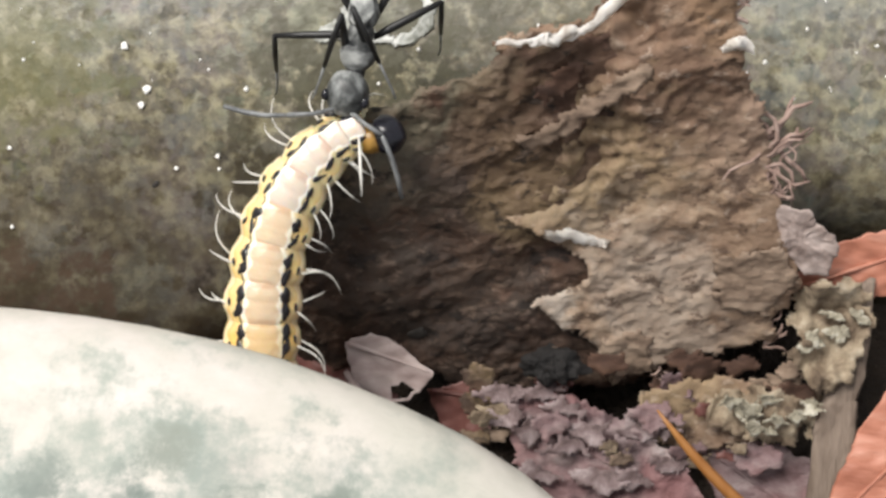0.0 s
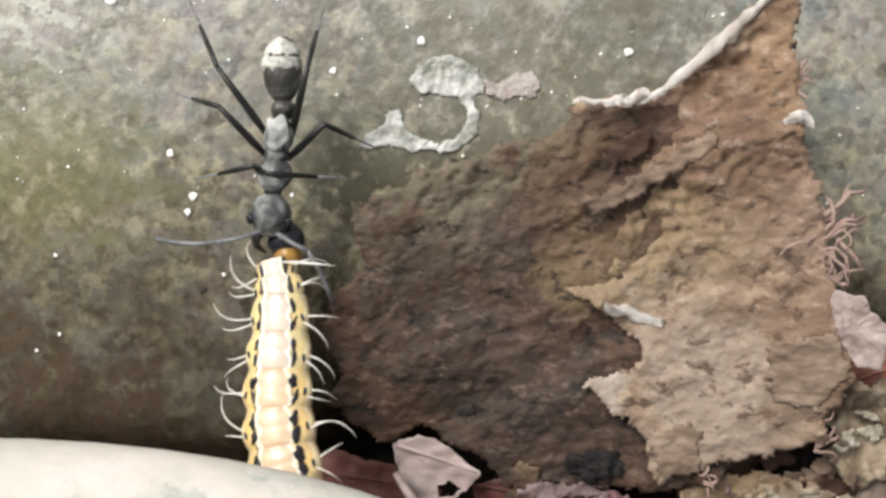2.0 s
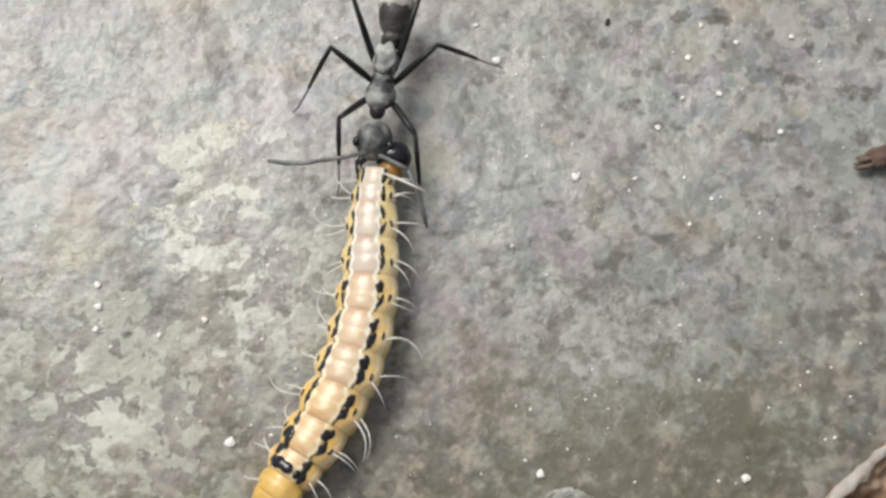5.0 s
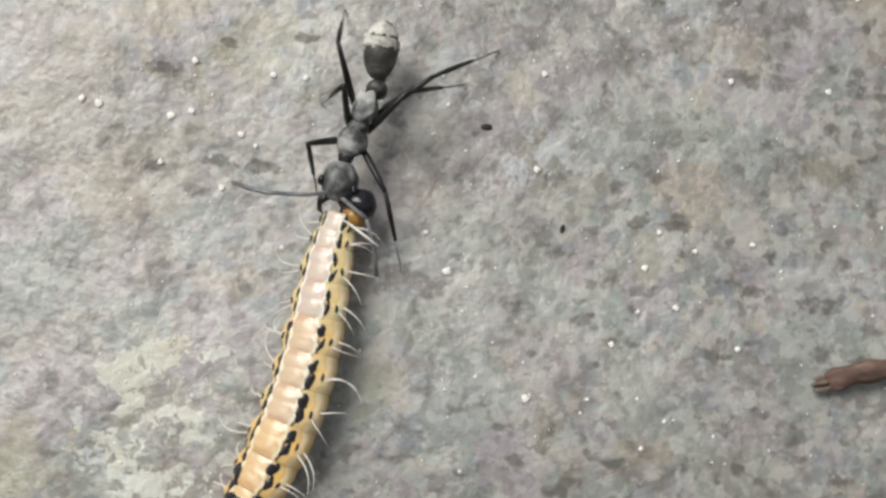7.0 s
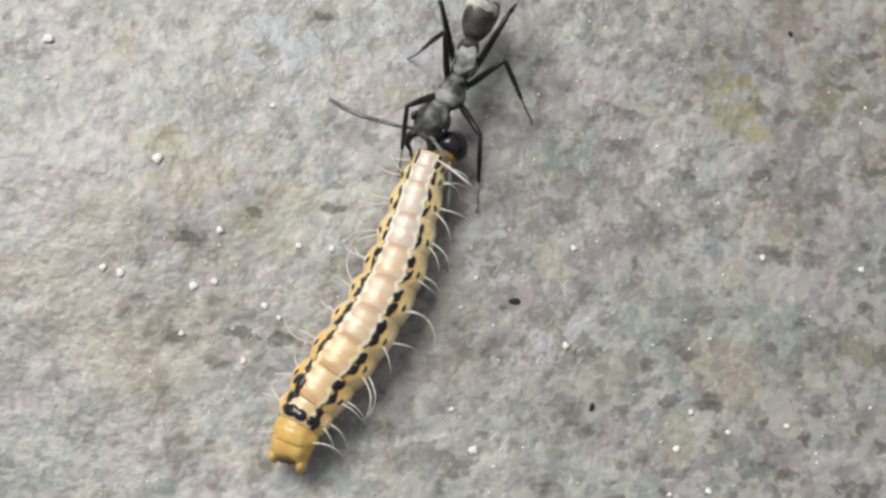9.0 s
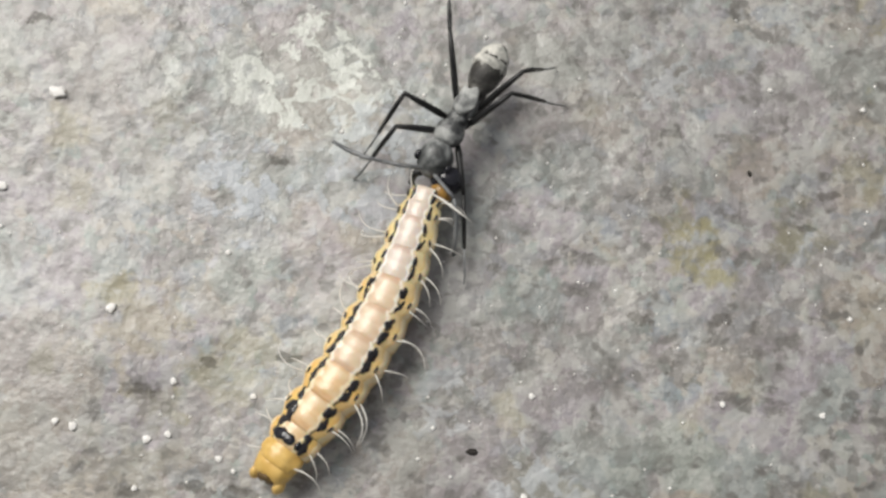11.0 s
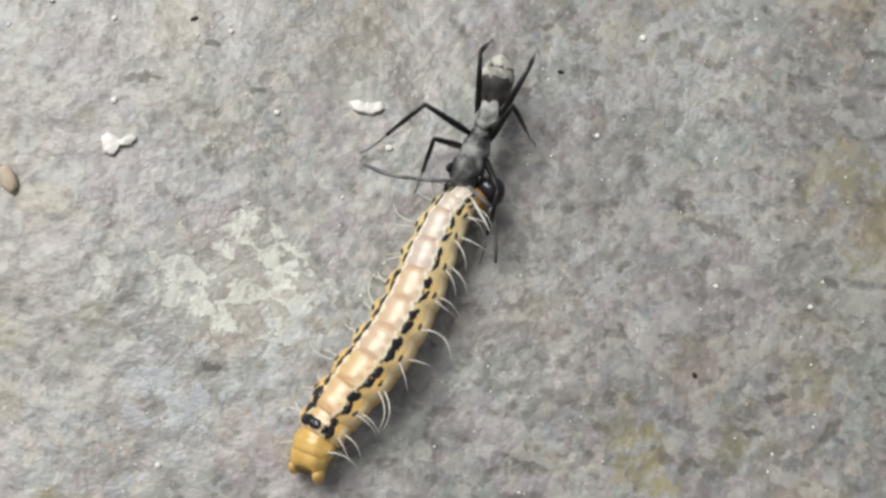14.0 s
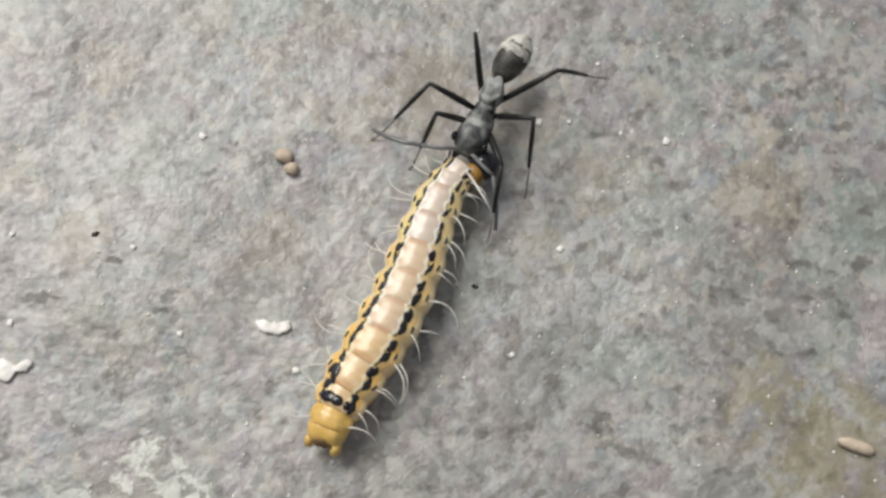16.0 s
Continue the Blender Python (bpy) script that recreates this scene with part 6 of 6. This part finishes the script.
FOOT_RIGHT_MIDDLE = [(0, 5.1, -94.2), (0.5, 5.3, -92.9), (1, 5.5, -92.6), (1.5, 6.7, -92.1), (2, -3.0, -93.3), (2.5, -7.6, -85.1), (3, -6.9, -85.2),
    (3.5, -5.2, -72.9), (4, -3.7, -72.1), (4.5, -3.4, -56.2), (6.8, 0.4, -42.2), (7, -1.7, -38.9), (7.5, -0.3, -38.8), (8, -0.3, -38.2), (8.5, -0.7,
    -26.8), (9, 1.3, -28.0), (9.5, 4.3, -21.8), (9.7, 3.9, -21.7), (11.8, 9.5, -13.3), (12, 7.6, -13.8), (12.5, 9.8, -13.0), (13, 9.6, -13.0), (13.5,
    9.9, -13.1), (14, 9.7, -1.4), (14.5, 18.2, -4.2), (15, 17.1, 9.1), (15.5, 17.3, 10.5), (16, 16.2, 12.4)]
FOOT_RIGHT_HIND = [(0, 4.0, -85.8), (0.5, 2.9, -84.2), (1, -0.4, -86.1), (1.5, -3.0, -87.0), (2, -6.9, -83.9), (2.5, -9.3, -81.0), (3, -10.2, -77.4),
    (3.5, -8.1, -67.3), (4, -7.9, -57.2), (4.5, -9.6, -48.9), (6.8, -1.7, -35.6), (7, 0.9, -36.2), (7.5, -1.0, -33.6), (8, 0.4, -32.9), (8.5, -1.6,
    -20.9), (9, 0.3, -17.9), (9.5, 3.7, -15.3), (9.7, 3.0, -16.4), (11.8, 8.7, -5.4), (12, 6.5, -7.3), (12.5, 8.3, -8.3), (13, 9.1, -1.1), (13.5,
    10.0, -0.8), (14, 10.0, 6.7), (14.5, 14.5, 12.3), (15, 17.5, 15.8), (15.5, 16.0, 20.2), (16, 23.0, 22.9)]
BODY_FRONT_Z = [(0, 9.5), (0.5, 8.8), (1, 7.4), (2, 5.4), (2.5, 4.0), (3, 3.2), (3.5, 2.5), (16, 2.4)]
BODY_TAIL_Z = [(0, 7.0), (1, 7.5), (2, 10.0), (2.5, 9.0), (3, 5.5), (3.5, 2.8), (4, 2.3), (16, 2.3)]


FRONT_ROLL = [(0, -4), (0.5, -31), (1, -26), (1.5, -28), (2, -8), (2.5, -26), (3, -37), (3.5, -9), (4, -13), (4.5, -15), (6.8, -20), (7, -22), (7.5, -15), (8, -16), (8.5,
    -16), (9, -11), (9.5, -13), (11.8, -11), (12, -10), (12.5, -4), (13, -5), (13.5, 0), (14, -18), (14.5, -5), (15, 5), (15.5, -3), (16, -6)]
REAR_ROLL = [(0, 17), (0.5, -2), (1, -13), (1.5, -9), (2, -2), (2.5, -22), (3, -36), (3.5, -10), (4, -9), (4.5, -11), (6.8, -22), (7, -26), (7.5, -8), (8, -10), (8.5,
    -12), (9, -8), (9.5, -10), (11.8, -8), (12, -6), (12.5, -5), (13, -8), (13.5, -6), (14, -22), (14.5, -2), (15, -4), (15.5, -18), (16, -8)]


def along(rows, t, column=1):
    return float(np.interp(t, [r[0] for r in rows], [r[column] for r in rows]))


def frame_of(at, forward, up=(0, 0, 1), roll=0.0):
    """A pose at a place, its y axis forward and its z axis near up, rolled about y."""
    y = Vector(forward).normalized()
    x = y.cross(Vector(up)).normalized()
    z = x.cross(y)
    m = Matrix((x, y, z)).transposed().to_4x4()
    return Matrix.Translation(Vector(at) * MM) @ m @ pose(0, 0, 0, 0, roll, 0)


def motions():
    strides = [(4.5, 6.8), (9.7, 11.8)]
    times = sorted([r[0] for r in FRONT_LINE] + [a + (b - a) * k / 18 for a, b in strides for k in range(1, 18)])

    def step(t, k):
        """How far a foot is ahead of its even course: two sets of three legs take turns."""
        for a, b in strides:
            if a < t < b:
                return 1.9 * math.sin(math.pi * (t - a) / (b - a)) ** 0.5 * math.sin(math.tau * (t - a) / 0.575 + (0 if k in (0, 2, 4) else math.pi))
        return 0.0

    # the bark is pushed down as the caterpillar is hauled over it
    turns = [(0, (0.338, 0.084, 0.109), (-0.84, -2.38, 0.45)), (0.5, (0.240, 0.071, 0.098), (-0.70, -1.39, 0.13)), (1.0, (0.189, 0.028, 0.082), (-0.96, -1.04, -0.32)),
             (1.5, (0.113, 0.006, 0.054), (-0.74, -0.43, -0.48)), (2.0, (0.010, 0.008, 0.006), (0, 0, 0)), (2.5, (0, 0, 0), (0, 0, 0)), (16.0, (0, 0, 0), (0, 0, 0))]
    rows = []
    for t, axis, shift in turns:
        v = Vector(axis)
        turn = Matrix.Rotation(v.length, 4, v.normalized()) if v.length > 1e-6 else Matrix.Identity(4)
        rows.append((t, ROCK @ Matrix.Translation((Vector(BARK_AT) + Vector(shift)) * MM) @ turn))
    walk(bark, rows)

    # caterpillar: rings strung along its middle line
    root_rows, piece_rows = [], [[] for _ in pieces]
    u = (np.cumsum(LENGTHS) - np.array(LENGTHS) / 2) / LENGTH * 4
    for t in times:
        pts = np.array([[along(line, t, 1), along(line, t, 2), 0] for line in (FRONT_LINE, FORE_LINE, MIDDLE_LINE, HIND_LINE, TAIL_LINE)])
        pts[:, 2] = np.linspace(along(BODY_FRONT_Z, t), along(BODY_TAIL_Z, t), 5)
        fits = [np.polyfit(np.arange(5), pts[:, i], 4) for i in range(3)]
        place = np.stack([np.polyval(f, u) for f in fits], 1)
        ahead = -np.stack([np.polyval(np.polyder(f), u) for f in fits], 1)
        middle = pts[2]
        root = frame_of((middle[0], middle[1], middle[2] - 2.3), (ahead[5][0], ahead[5][1], 0))
        root_rows.append((t, ROCK @ root))
        for k in range(PIECES):
            piece_rows[k].append((t, root.inverted() @ frame_of(place[k], ahead[k], roll=along(FRONT_ROLL, t) + (along(REAR_ROLL, t) - along(FRONT_ROLL, t)) * u[k] / 4)))
    walk(caterpillar, root_rows)
    for ob, rows in zip(pieces, piece_rows):
        walk(ob, rows)

    # ant
    feet = (FOOT_LEFT_FRONT, FOOT_LEFT_MIDDLE, FOOT_LEFT_HIND, FOOT_RIGHT_FRONT, FOOT_RIGHT_MIDDLE, FOOT_RIGHT_HIND)
    root_rows, parts = [], {ob: [] for ob in (ant_head, ant_chest, ant_waist, ant_gaster)}
    leg_rows = [([], []) for _ in ant_legs]
    for t in times:
        lift = along(BODY_FRONT_Z, t) - 2.4
        h, c, w, g = (Vector((along(r, t, 1), along(r, t, 2), z + lift)) for r, z in ((ANT_HEAD, 3.4), (ANT_CHEST, 3.6), (ANT_WAIST, 3.6), (ANT_GASTER, 3.9)))
        root = frame_of((c.x, c.y, lift), (h.x - w.x, h.y - w.y, 0))
        root_rows.append((t, ROCK @ root))
        local = root.inverted()
        body = frame_of(c, h - w)
        parts[ant_head].append((t, local @ frame_of(h, (h - c) + Vector((0, 0, -1.2)))))
        parts[ant_chest].append((t, local @ body))
        parts[ant_waist].append((t, local @ frame_of(w, c - w)))
        parts[ant_gaster].append((t, local @ frame_of(g, w - g)))
        for k, (side, row, thigh, shin) in enumerate(LEGS):
            hip = (body @ Vector(((0.75 if side == "left" else -0.75) * MM, (1.3, 0.1, -1.2)[row] * MM, -0.45 * MM))) / MM
            foot = Vector((along(feet[k], t, 1), along(feet[k], t, 2) + step(t, k), 0.15 + (2.2 if t < 2.5 else 0) + (lift if row == 0 else 0)))
            way = foot - hip
            d = min(way.length, (thigh + shin) * 0.985)
            d = max(d, abs(shin - thigh) + 0.4)
            foot = hip + way.normalized() * d
            bend = math.acos(max(-1, min(1, (thigh ** 2 + d ** 2 - shin ** 2) / (2 * thigh * d))))
            flat = way.normalized()
            rear = (w - h).normalized()
            out = Vector((-rear.y, rear.x, 0)) * (1 if side == "left" else -1)
            lean = Vector((0, 0, 1)) + ((out * 0.3), (rear * 0.35 + out * 0.15), (out * 0.12))[row]
            rise = (lean - flat * flat.dot(lean)).normalized()
            knee = hip + (flat * math.cos(bend) + rise * math.sin(bend)) * thigh
            leg_rows[k][0].append((t, local @ frame_of(hip, knee - hip)))
            leg_rows[k][1].append((t, local @ frame_of(knee, foot - knee)))
    walk(ant, root_rows)
    for ob, rows in parts.items():
        walk(ob, rows)
    for (a, b), (ra, rb) in zip(ant_legs, leg_rows):
        walk(a, ra)
        walk(b, rb)


motions()
